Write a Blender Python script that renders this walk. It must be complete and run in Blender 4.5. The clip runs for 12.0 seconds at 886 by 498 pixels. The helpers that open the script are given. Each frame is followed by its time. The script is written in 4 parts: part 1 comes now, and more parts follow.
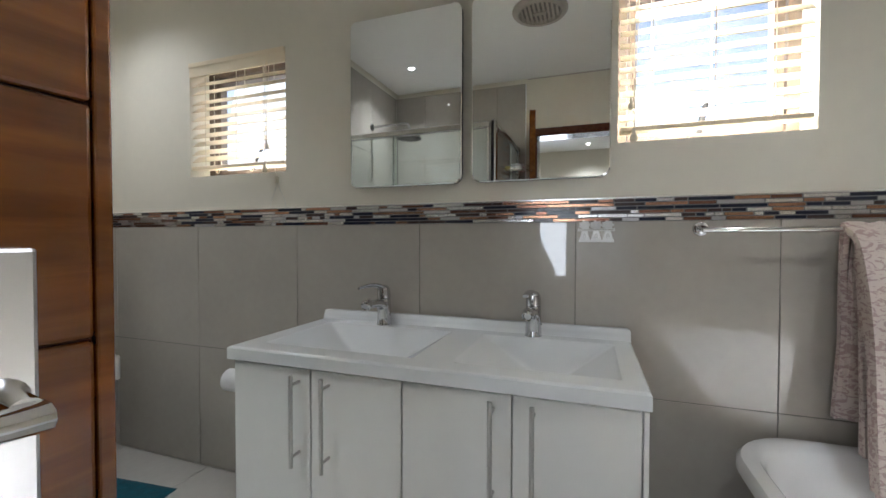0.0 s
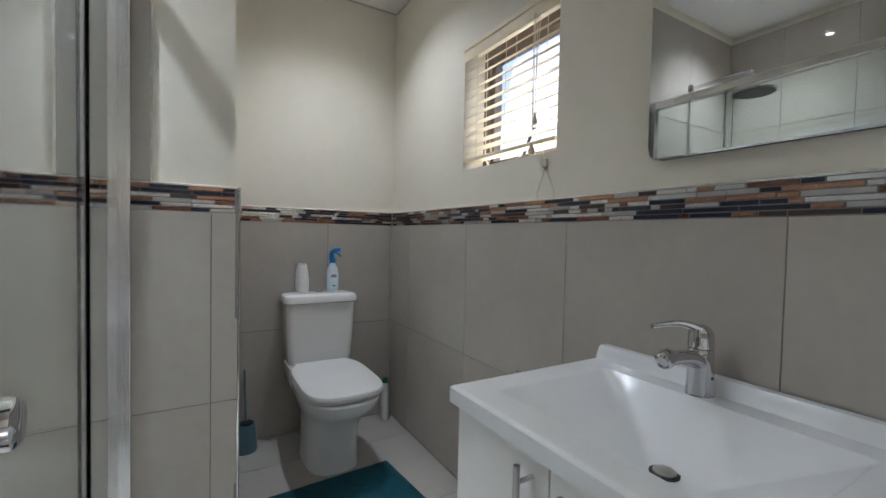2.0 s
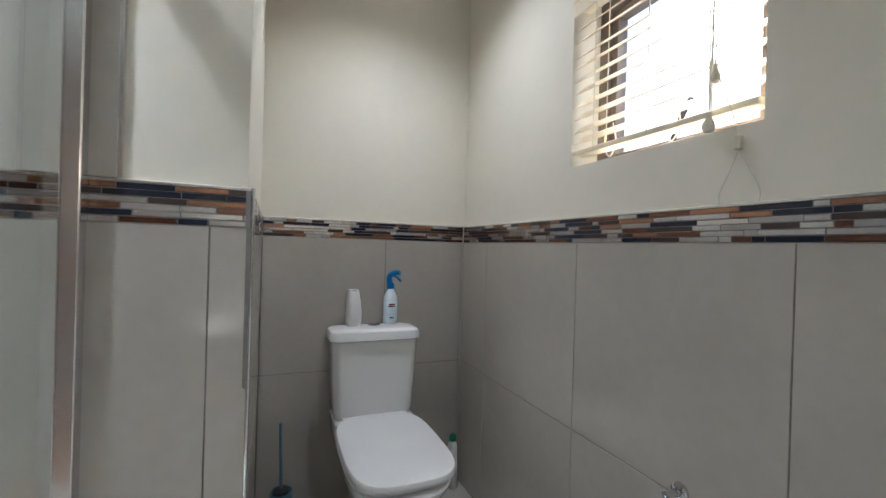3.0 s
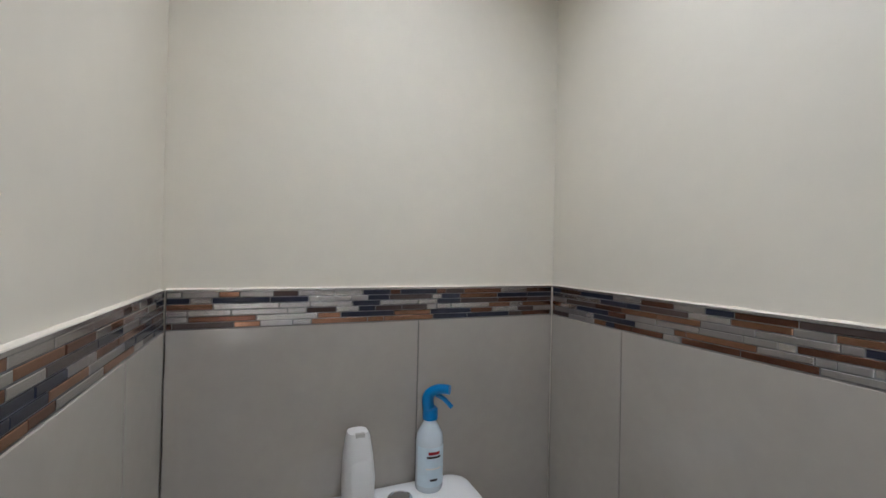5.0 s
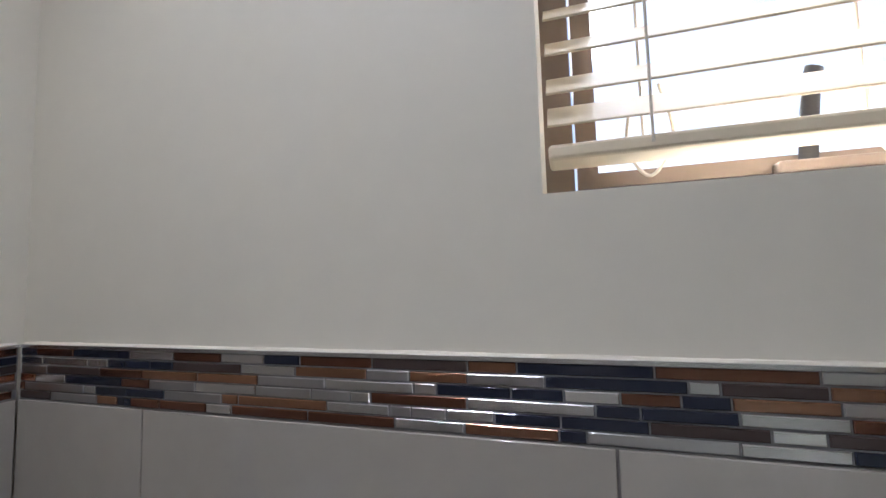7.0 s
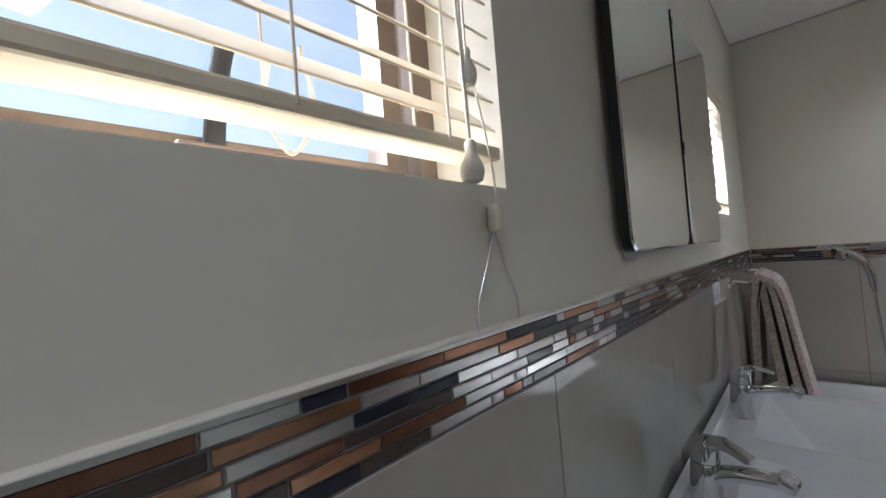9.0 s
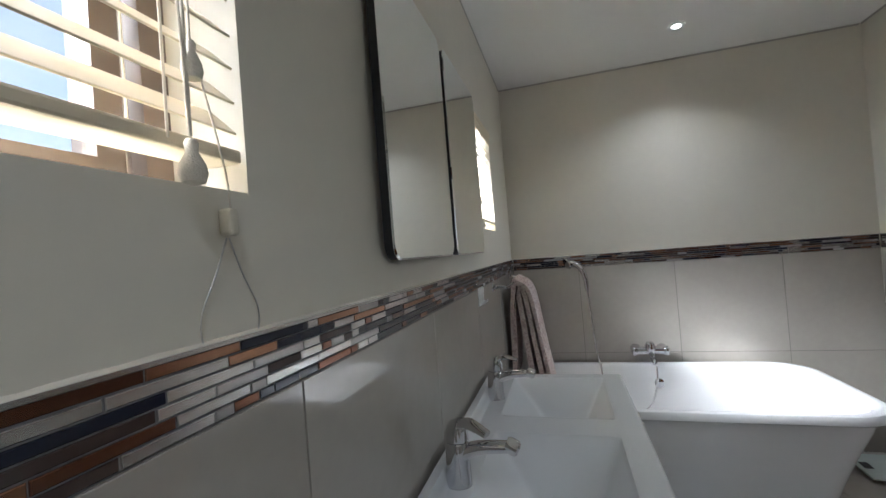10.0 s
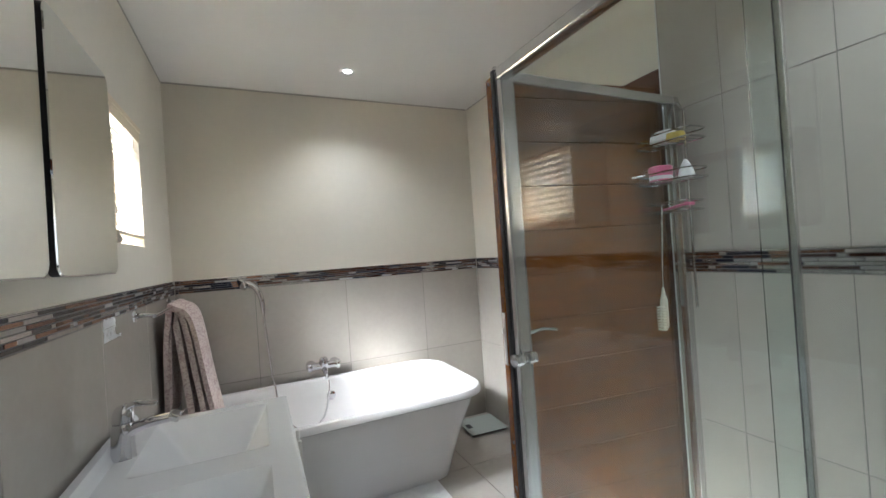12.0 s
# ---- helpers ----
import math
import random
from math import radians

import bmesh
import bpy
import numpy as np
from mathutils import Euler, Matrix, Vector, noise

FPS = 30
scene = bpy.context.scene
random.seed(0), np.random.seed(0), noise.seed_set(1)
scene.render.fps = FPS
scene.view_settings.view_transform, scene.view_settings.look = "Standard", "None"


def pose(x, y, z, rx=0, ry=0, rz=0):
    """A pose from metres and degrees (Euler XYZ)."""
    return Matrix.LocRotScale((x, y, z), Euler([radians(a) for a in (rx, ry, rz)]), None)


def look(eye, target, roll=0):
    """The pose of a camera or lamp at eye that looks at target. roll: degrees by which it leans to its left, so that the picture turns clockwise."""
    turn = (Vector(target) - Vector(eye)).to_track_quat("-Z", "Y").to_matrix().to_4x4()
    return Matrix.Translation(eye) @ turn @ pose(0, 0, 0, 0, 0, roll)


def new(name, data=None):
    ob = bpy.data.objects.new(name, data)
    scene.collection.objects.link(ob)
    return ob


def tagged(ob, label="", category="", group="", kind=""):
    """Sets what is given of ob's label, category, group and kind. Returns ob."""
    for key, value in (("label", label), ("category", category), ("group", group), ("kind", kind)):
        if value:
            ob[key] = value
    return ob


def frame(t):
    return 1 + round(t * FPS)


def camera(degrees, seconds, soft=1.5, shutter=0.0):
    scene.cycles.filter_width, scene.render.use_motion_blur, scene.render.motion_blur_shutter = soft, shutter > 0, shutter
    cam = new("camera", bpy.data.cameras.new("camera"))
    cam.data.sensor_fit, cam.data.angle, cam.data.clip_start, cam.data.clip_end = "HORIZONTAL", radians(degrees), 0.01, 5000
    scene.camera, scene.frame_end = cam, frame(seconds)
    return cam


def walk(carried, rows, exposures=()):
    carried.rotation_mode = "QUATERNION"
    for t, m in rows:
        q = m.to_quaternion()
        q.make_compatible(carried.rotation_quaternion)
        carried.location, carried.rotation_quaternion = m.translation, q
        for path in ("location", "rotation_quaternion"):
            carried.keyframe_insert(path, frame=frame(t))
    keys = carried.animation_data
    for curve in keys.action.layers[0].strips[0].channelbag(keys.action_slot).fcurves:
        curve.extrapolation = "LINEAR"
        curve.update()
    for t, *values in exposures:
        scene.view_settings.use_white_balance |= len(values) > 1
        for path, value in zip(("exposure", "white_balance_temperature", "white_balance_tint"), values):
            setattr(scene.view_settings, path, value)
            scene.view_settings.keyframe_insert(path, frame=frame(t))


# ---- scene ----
cam = camera(94.0, 12.0)
PATH = [
    (0, (0.046, -1.540, 1.133), (-0.622, 0.346, 1.092), 0.1),
    (0.5, (0.054, -1.382, 1.137), (-0.99, 0.323, 1.085), 0.5),
    (1, (0.064, -1.286, 1.154), (-1.278, 0.196, 1.094), 0.9),
    (1.5, (-0.042, -1.181, 1.122), (-1.609, 0.06, 1.064), 1.2),
    (2, (-0.221, -1.047, 1.143), (-1.946, -0.036, 1.08), 1.3),
    (2.5, (-0.455, -0.937, 1.152), (-2.273, -0.106, 1.101), 1.5),
    (2.7, (-0.564, -0.92, 1.157), (-2.395, -0.117, 1.13), 1.6),
    (4.3, (-1.455, -0.762, 1.311), (-3.364, -0.164, 1.312), 1.4),
    (4.5, (-1.53, -0.734, 1.342), (-3.442, -0.148, 1.345), 1.1),
    (5, (-1.679, -0.749, 1.369), (-3.526, 0.018, 1.388), 1.3),
    (5.5, (-1.773, -0.573, 1.372), (-3.527, 0.386, 1.422), 0.1),
    (6, (-1.804, -0.518, 1.372), (-3.284, 0.824, 1.463), -0.1),
    (6.5, (-1.867, -0.476, 1.362), (-2.954, 1.193, 1.546), 0.4),
    (7, (-1.836, -0.432, 1.363), (-2.411, 1.477, 1.514), -1.6),
    (7.5, (-1.759, -0.407, 1.354), (-1.693, 1.585, 1.517), -3.1),
    (7.7, (-1.738, -0.393, 1.364), (-1.446, 1.582, 1.471), -3.6),
    (9.3, (-1.704, -0.263, 1.368), (-0.024, 0.821, 1.414), -4.6),
    (9.5, (-1.682, -0.262, 1.371), (0.097, 0.65, 1.405), -4.5),
    (10, (-1.691, -0.357, 1.356), (0.23, 0.2, 1.385), -4.5),
    (10.5, (-1.695, -0.361, 1.353), (0.298, -0.197, 1.374), -4.6),
    (11, (-1.691, -0.409, 1.362), (0.298, -0.62, 1.378), -4.3),
    (11.5, (-1.69, -0.426, 1.349), (0.23, -0.986, 1.364), -4.2),
    (12, (-1.681, -0.464, 1.35), (0.139, -1.292, 1.365), -3.9),
]
EXPOSURES = [(0.0, 1.1, 5800, 9), (1.0, 1.0, 5550, 9), (2.0, 1.22, 5550, 10), (2.5, 1.4, 5600, 10), (4.5, 1.25, 5500, 12), (5.5, 1.5, 5750, 12), (6.5, 1.25, 5650, 14), (7.5, 0.95, 5350, 16),
             (9.5, 0.42, 5400, 10), (10.5, 0.88, 5600, 9), (12.0, 1.22, 5700, 9)]
walk(cam, [(t, look(eye, target, roll)) for t, eye, target, roll in PATH], EXPOSURES)

# ---- world, sun and large lights ----
world = bpy.data.worlds.new("world")
scene.world = world
world.use_nodes = True
wn = world.node_tree
sky = wn.nodes.new("ShaderNodeTexSky")
sky.sky_type = "NISHITA"
sky.sun_disc = False
sky.sun_elevation = radians(37.7)
sky.sun_rotation = radians(-28.3)
wn.links.new(sky.outputs[0], wn.nodes["Background"].inputs[0])
wn.nodes["Background"].inputs[1].default_value = 0.06


def lamp(name, kind, energy, m, color=(1, 1, 1), **more):
    data = bpy.data.lights.new(name, kind)
    data.energy, data.color = energy, color
    for key, value in more.items():
        if key == "size":
            data.size = value
        elif key == "size_y":
            data.shape, data.size_y = "RECTANGLE", value
        elif key == "angle":
            data.angle = value
        elif key == "spread":
            data.spread = radians(value)
        elif key == "spot":
            data.spot_size, data.spot_blend, data.shadow_soft_size = radians(value), 1.0, 0.05
    ob = new(name, data)
    ob.matrix_basis = m
    return ob


SUN_WAY = Vector((0.70, -1.3, -1.14))
lamp("sun", "SUN", 4.5, look((-1, 3, 4), Vector((-1, 3, 4)) + SUN_WAY), (1, 0.91, 0.78), angle=radians(6))
for x, z, sky_power, rise, fan_out in ((-1.57, 1.73, 0.45, 0.25, 180), (0.42, 1.76, 14, 0.85, 105)):
    lamp("window_sky_light", "AREA", sky_power, look((x, 0.255, z), (x, -1, z + rise)), (0.93, 0.96, 1.0), size=0.60, size_y=0.60, spread=fan_out)
for x, z, haze_power in ((-1.57, 1.83, 2.0), (0.42, 1.86, 11)):
    at = Vector((x, 0.262, z))
    lamp("window_haze_light", "AREA", haze_power, look(at, at + Vector((0.55, -1.6, -1.42))), (1.0, 0.97, 0.92), size=0.50, size_y=0.40, spread=48)
lamp("bedroom_window_light", "AREA", 28, look((-0.1, -5.62, 1.2), (-0.1, -3, 1.1)), (0.97, 0.98, 1.0), size=1.3, size_y=1.3)
DOWNLIGHTS = ((0.90, -1.06, 2.53), (-1.33, -1.62, 2.53), (-2.12, -0.45, 2.53), (0.02, -4.84, 2.53), (0.60, -4.70, 2.53))
for p, power in zip(DOWNLIGHTS, (19, 30, 20, 34, 30)):
    lamp("downlight_bulb", "SPOT", power, look((p[0], p[1], p[2] - 0.012), (p[0], p[1], 0)), (1.0, 0.98, 0.96), spot=128)

# ---- materials ----
def nodes_of(m):
    return m.node_tree.nodes, m.node_tree.links


def material(name, color, rough=0.5, metal=0.0, vary=0.08, scale=6.0, bump=0.0, bump_scale=80.0, rough_vary=0.08, stretch=(1, 1, 1), **extra):
    """A painted, glazed or metal surface with a broad and a fine variation, and fine relief."""
    m = bpy.data.materials.new(name)
    m.use_nodes = True
    n, l = nodes_of(m)
    b = n["Principled BSDF"]
    b.inputs["Metallic"].default_value = metal
    co = n.new("ShaderNodeTexCoord")
    mp = n.new("ShaderNodeMapping")
    mp.inputs["Scale"].default_value = stretch
    l.new(co.outputs["Object"], mp.inputs[0])
    broad, fine = n.new("ShaderNodeTexNoise"), n.new("ShaderNodeTexNoise")
    broad.inputs["Scale"].default_value, broad.inputs["Detail"].default_value = scale, 4
    fine.inputs["Scale"].default_value, fine.inputs["Detail"].default_value = scale * 14, 3
    mix = n.new("ShaderNodeMath")
    mix.operation = "MULTIPLY_ADD"
    mix.inputs[1].default_value = 0.35
    for t in (broad, fine):
        l.new(mp.outputs[0], t.inputs["Vector"])
    l.new(fine.outputs[0], mix.inputs[0])
    l.new(broad.outputs[0], mix.inputs[2])
    ramp = n.new("ShaderNodeValToRGB")
    ramp.color_ramp.elements[0].position, ramp.color_ramp.elements[1].position = 0.4, 0.95
    ramp.color_ramp.elements[0].color = (*[c * (1 - vary) for c in color], 1)
    ramp.color_ramp.elements[1].color = (*[min(1, c * (1 + vary)) for c in color], 1)
    l.new(mix.outputs[0], ramp.inputs[0])
    l.new(ramp.outputs[0], b.inputs["Base Color"])
    rr = n.new("ShaderNodeMapRange")
    rr.inputs[3].default_value, rr.inputs[4].default_value = max(0.01, rough * (1 - rough_vary)), min(1, rough * (1 + rough_vary))
    l.new(mix.outputs[0], rr.inputs[0])
    l.new(rr.outputs[0], b.inputs["Roughness"])
    if bump:
        bt, bp = n.new("ShaderNodeTexNoise"), n.new("ShaderNodeBump")
        bt.inputs["Scale"].default_value, bt.inputs["Detail"].default_value = bump_scale, 4
        bp.inputs["Strength"].default_value, bp.inputs["Distance"].default_value = bump, 0.002
        l.new(mp.outputs[0], bt.inputs["Vector"])
        l.new(bt.outputs[0], bp.inputs["Height"])
        l.new(bp.outputs[0], b.inputs["Normal"])
    for key, value in extra.items():
        b.inputs[key.replace("_", " ")].default_value = value
    return m


def glass_material(name, tint, rough=0.0, ior=1.48):
    m = bpy.data.materials.new(name)
    m.use_nodes = True
    b = m.node_tree.nodes["Principled BSDF"]
    b.inputs["Base Color"].default_value = (*tint, 1)
    b.inputs["Roughness"].default_value = rough
    b.inputs["Transmission Weight"].default_value = 1
    b.inputs["IOR"].default_value = ior
    return m


def glow_material(name, color, strength):
    m = bpy.data.materials.new(name)
    m.use_nodes = True
    b = m.node_tree.nodes["Principled BSDF"]
    b.inputs["Emission Color"].default_value = (*color, 1)
    b.inputs["Emission Strength"].default_value = strength
    return m


def mosaic_material(name, per_island):
    """Brushed steel, smoky glass and copper strips; the strip's own random number picks which."""
    m = bpy.data.materials.new(name)
    m.use_nodes = True
    n, l = nodes_of(m)
    b = n["Principled BSDF"]
    if per_island:
        pick = n.new("ShaderNodeNewGeometry").outputs["Random Per Island"]
    else:
        pick = n.new("ShaderNodeObjectInfo").outputs["Random"]
    kinds = ((0.0, (0.66, 0.65, 0.65), 1, 0.26), (0.14, (0.50, 0.485, 0.485), 1, 0.30), (0.27, (0.018, 0.021, 0.036), 0, 0.06), (0.50, (0.060, 0.042, 0.038), 0, 0.08),
             (0.62, (0.45, 0.25, 0.16), 1, 0.2), (0.76, (0.25, 0.125, 0.085), 1, 0.2), (0.90, (0.76, 0.75, 0.74), 1, 0.22))
    for slot, values in (("Base Color", [(*k[1], 1) for k in kinds]), ("Metallic", [(k[2], k[2], k[2], 1) for k in kinds]), ("Roughness", [(k[3], k[3], k[3], 1) for k in kinds])):
        r = n.new("ShaderNodeValToRGB")
        r.color_ramp.interpolation = "CONSTANT"
        e = r.color_ramp.elements
        while len(e) < len(kinds):
            e.new(0.5)
        for i, k in enumerate(kinds):
            e[i].position, e[i].color = k[0], values[i]
        l.new(pick, r.inputs[0])
        l.new(r.outputs[0], b.inputs[slot])
    co, mp, t, bp = n.new("ShaderNodeTexCoord"), n.new("ShaderNodeMapping"), n.new("ShaderNodeTexNoise"), n.new("ShaderNodeBump")
    mp.inputs["Scale"].default_value = (4, 4, 60)
    t.inputs["Scale"].default_value = 9
    bp.inputs["Strength"].default_value, bp.inputs["Distance"].default_value = 0.25, 0.001
    l.new(co.outputs["Object"], mp.inputs[0])
    l.new(mp.outputs[0], t.inputs["Vector"])
    l.new(t.outputs[0], bp.inputs["Height"])
    l.new(bp.outputs[0], b.inputs["Normal"])
    return m


def towel_material():
    m = material("towel_cloth", (0.62, 0.50, 0.46), 0.95, vary=0.1, bump=0.6, bump_scale=260)
    n, l = nodes_of(m)
    b = n["Principled BSDF"]
    co, mp, no, r = n.new("ShaderNodeTexCoord"), n.new("ShaderNodeMapping"), n.new("ShaderNodeTexNoise"), n.new("ShaderNodeValToRGB")
    mp.inputs["Scale"].default_value = (0.8, 1.0, 1.35)
    no.inputs["Scale"].default_value, no.inputs["Detail"].default_value, no.inputs["Distortion"].default_value = 38, 3.5, 2.0
    l.new(co.outputs["Object"], mp.inputs[0])
    r.color_ramp.elements[0].color, r.color_ramp.elements[1].color = (0.47, 0.345, 0.325, 1), (0.66, 0.565, 0.515, 1)
    r.color_ramp.elements[0].position, r.color_ramp.elements[1].position = 0.43, 0.50
    l.new(mp.outputs[0], no.inputs["Vector"])
    l.new(no.outputs[0], r.inputs[0])
    l.new(r.outputs[0], b.inputs["Base Color"])
    return m


def wood_material(name, dark, light):
    m = material(name, light, 0.14)
    n, l = nodes_of(m)
    co, mp, wv, r = n.new("ShaderNodeTexCoord"), n.new("ShaderNodeMapping"), n.new("ShaderNodeTexNoise"), n.new("ShaderNodeValToRGB")
    mp.inputs["Scale"].default_value = (14, 1.2, 22)
    wv.inputs["Scale"].default_value, wv.inputs["Detail"].default_value, wv.inputs["Distortion"].default_value = 2.2, 6, 0.6
    r.color_ramp.elements[0].color, r.color_ramp.elements[1].color = (*dark, 1), (*light, 1)
    r.color_ramp.elements[0].position, r.color_ramp.elements[1].position = 0.3, 0.7
    l.new(co.outputs["Object"], mp.inputs[0])
    l.new(mp.outputs[0], wv.inputs["Vector"])
    l.new(wv.outputs[0], r.inputs[0])
    l.new(r.outputs[0], n["Principled BSDF"].inputs["Base Color"])
    return m


PAINT = material("cream_wall_paint", (0.72, 0.675, 0.575), 0.62, vary=0.045, scale=1.6, bump=0.10, bump_scale=70)
CEILING = material("white_ceiling_paint", (0.85, 0.835, 0.80), 0.8, vary=0.02, scale=1.2)
# grey that stands in for the shade in the ceiling gap
SHADOW_PAINT = material("gap_shade_grey", (0.47, 0.445, 0.40), 0.7, vary=0.05)
TILE = material("greige_polished_tile", (0.41, 0.378, 0.332), 0.028, Specular_IOR_Level=0.62, vary=0.08, scale=2.2, rough_vary=0.2)
FLOOR_TILE = material("beige_floor_tile", (0.47, 0.445, 0.40), 0.22, vary=0.08, scale=2.5, rough_vary=0.25)
GROUT = material("grey_grout", (0.19, 0.175, 0.16), 0.85, vary=0.15, scale=20)
MOSAIC, MOSAIC_JOINED = mosaic_material("mosaic_strip", False), mosaic_material("mosaic_strip_joined", True)
MOSAIC_GROUT = material("mosaic_grout", (0.22, 0.215, 0.215), 0.7, vary=0.12, scale=30)
CHROME = material("chrome", (0.66, 0.66, 0.68), 0.05, metal=1, vary=0.02)
ALU = material("polished_aluminium", (0.72, 0.72, 0.73), 0.2, metal=1, vary=0.04, scale=12)
STEEL = material("brushed_steel", (0.56, 0.55, 0.53), 0.32, metal=1, vary=0.06, scale=20, stretch=(1, 1, 0.1))
CERAMIC = material("white_glazed_ceramic", (0.80, 0.80, 0.79), 0.09, vary=0.015, Coat_Weight=0.3)
BASIN = material("white_moulded_basin", (0.73, 0.74, 0.745), 0.17, vary=0.015)
ACRYLIC = material("white_acrylic", (0.80, 0.79, 0.78), 0.16, vary=0.015)
CABINET = material("white_lacquered_board", (0.74, 0.73, 0.70), 0.3, vary=0.02, scale=3, bump=0.03)
PLASTIC = material("white_plastic", (0.76, 0.76, 0.75), 0.3, vary=0.03)
BLIND = material("cream_painted_slat", (0.77, 0.665, 0.49), 0.42, vary=0.04, scale=8)
CORD = material("cream_cord", (0.66, 0.60, 0.50), 0.8, vary=0.1, scale=90, bump=0.5, bump_scale=500)
BRONZE = material("bronze_window_frame", (0.20, 0.155, 0.125), 0.42, metal=0.35, vary=0.08)
DARK = material("black_rubber", (0.02, 0.02, 0.022), 0.5, vary=0.15)
MIRROR = material("mirror_silver", (0.86, 0.88, 0.87), 0.012, metal=1, vary=0.004, rough_vary=0.0)
GLASS = glass_material("clear_glass", (0.90, 0.965, 0.945))
WINDOW_GLASS = glass_material("window_glass", (0.96, 0.98, 1.0), 0.02)
WOOD = wood_material("meranti_wood", (0.105, 0.031, 0.005), (0.205, 0.066, 0.011))
FRAME_WOOD = wood_material("dark_frame_wood", (0.06, 0.018, 0.009), (0.12, 0.038, 0.02))
TOWEL = towel_material()
TEAL = material("teal_pile", (0.004, 0.062, 0.085), 0.95, vary=0.35, scale=30, bump=1.0, bump_scale=300)
WHITE_CLOTH = material("white_cloth", (0.78, 0.78, 0.77), 0.95, vary=0.06, scale=30, bump=0.8, bump_scale=240)
BLUE = material("blue_plastic", (0.0, 0.19, 0.52), 0.35, vary=0.05)
GREEN = material("green_plastic", (0.01, 0.16, 0.085), 0.35, vary=0.05)
BRUSH_BLUE = material("grey_blue_plastic", (0.10, 0.19, 0.235), 0.35, vary=0.06)
FAN_PLASTIC = material("aged_beige_plastic", (0.40, 0.36, 0.31), 0.45, vary=0.08)
BOTTLE = material("frosted_bottle_plastic", (0.66, 0.74, 0.80), 0.2, vary=0.05)
CLEAR_PLASTIC = glass_material("clear_plastic", (0.95, 0.97, 0.98), 0.04, 1.08)
LABEL = material("pale_blue_label", (0.62, 0.74, 0.82), 0.5, vary=0.1, scale=25)
PINK = material("pink_plastic", (0.62, 0.14, 0.26), 0.3, vary=0.05)
CREAM = material("cream_plastic", (0.64, 0.595, 0.48), 0.4, vary=0.06)
YELLOW = material("yellow_plastic", (0.65, 0.50, 0.12), 0.4, vary=0.06)
RED_INK = material("red_ink", (0.35, 0.02, 0.03), 0.5, vary=0.05)
SCALE_GLASS = material("pale_scale_glass", (0.55, 0.62, 0.58), 0.06, vary=0.03)
PAPER = material("toilet_paper", (0.80, 0.79, 0.77), 0.95, vary=0.04, scale=40, bump=0.4, bump_scale=200)
CARPET = material("bedroom_floor_finish", (0.30, 0.26, 0.21), 0.7, vary=0.1, scale=10)
CURTAIN = material("white_sheer_curtain", (0.62, 0.62, 0.61), 0.9, vary=0.04, Transmission_Weight=0.12)
BULB = glow_material("lamp_glow", (1.0, 0.95, 0.86), 22)

# ---- builders ----
def world_of(ob):
    m = ob.matrix_basis.copy()
    if ob.parent:
        m = world_of(ob.parent) @ ob.matrix_parent_inverse @ m
    return m


def mesh_of(name, bm, mat, smooth=False):
    me = bpy.data.meshes.new(name)
    bmesh.ops.recalc_face_normals(bm, faces=bm.faces)
    bm.to_mesh(me)
    bm.free()
    if mat:
        me.materials.append(mat)
    if smooth:
        me.shade_smooth()
        me.set_sharp_from_angle(angle=radians(38))
    return me


def part(name, bm, mat, parent, label="", smooth=False):
    """Links a bmesh, built in world places, as one mesh object under a thing or a part."""
    ob = new(name, mesh_of(name, bm, mat, smooth))
    ob.parent = parent
    ob.matrix_parent_inverse = world_of(parent).inverted()
    return tagged(ob, label)


def thing(name, at, label, category, group="", kind=""):
    ob = new(name)
    ob.empty_display_size = 0.05
    ob.location = at
    return tagged(ob, label, category, group, kind)


def solid(name, bm, mat, label, category, kind="", group="", smooth=False):
    return tagged(new(name, mesh_of(name, bm, mat, smooth)), label, category, group, kind)


def box(a, b, bevel=0.0, bm=None, seg=2, m=None):
    bm = bm or bmesh.new()
    a, b = [min(p, q) for p, q in zip(a, b)], [max(p, q) for p, q in zip(a, b)]
    t = Matrix.Translation([(p + q) / 2 for p, q in zip(a, b)]) @ Matrix.Diagonal([q - p for p, q in zip(a, b)] + [1])
    made = bmesh.ops.create_cube(bm, size=1, matrix=(m or Matrix()) @ t)
    if bevel:
        edges = list({e for v in made["verts"] for e in v.link_edges})
        bmesh.ops.bevel(bm, geom=edges, offset=bevel, segments=seg, affect="EDGES", profile=0.5)
    return bm


def rings(loops, close=True, cap=(True, True), bm=None):
    """A skin over loops of points, each with the same number of points."""
    bm = bm or bmesh.new()
    vs = [[bm.verts.new(p) for p in loop] for loop in loops]
    n = len(loops[0])
    for a, b in zip(vs, vs[1:]):
        for i in range(n if close else n - 1):
            j = (i + 1) % n
            bm.faces.new((a[i], a[j], b[j], b[i]))
    if cap[0]:
        bm.faces.new(vs[0])
    if cap[1]:
        bm.faces.new(vs[-1])
    return bm


def lathe(profile, at=(0, 0, 0), segs=24, m=None, bm=None, cap=(True, True)):
    m = m or Matrix.Translation(at)
    return rings([[m @ Vector((r * math.cos(2 * math.pi * i / segs), r * math.sin(2 * math.pi * i / segs), z)) for i in range(segs)] for r, z in profile], bm=bm, cap=cap)


def aim(a, b):
    """A pose at a whose z axis points to b."""
    return Matrix.Translation(a) @ (Vector(b) - Vector(a)).to_track_quat("Z", "Y").to_matrix().to_4x4()


def rod(a, b, r, segs=14, bm=None, r2=None):
    d = (Vector(b) - Vector(a)).length
    return lathe([(r, 0), (r2 if r2 is not None else r, d)], m=aim(a, b), segs=segs, bm=bm)


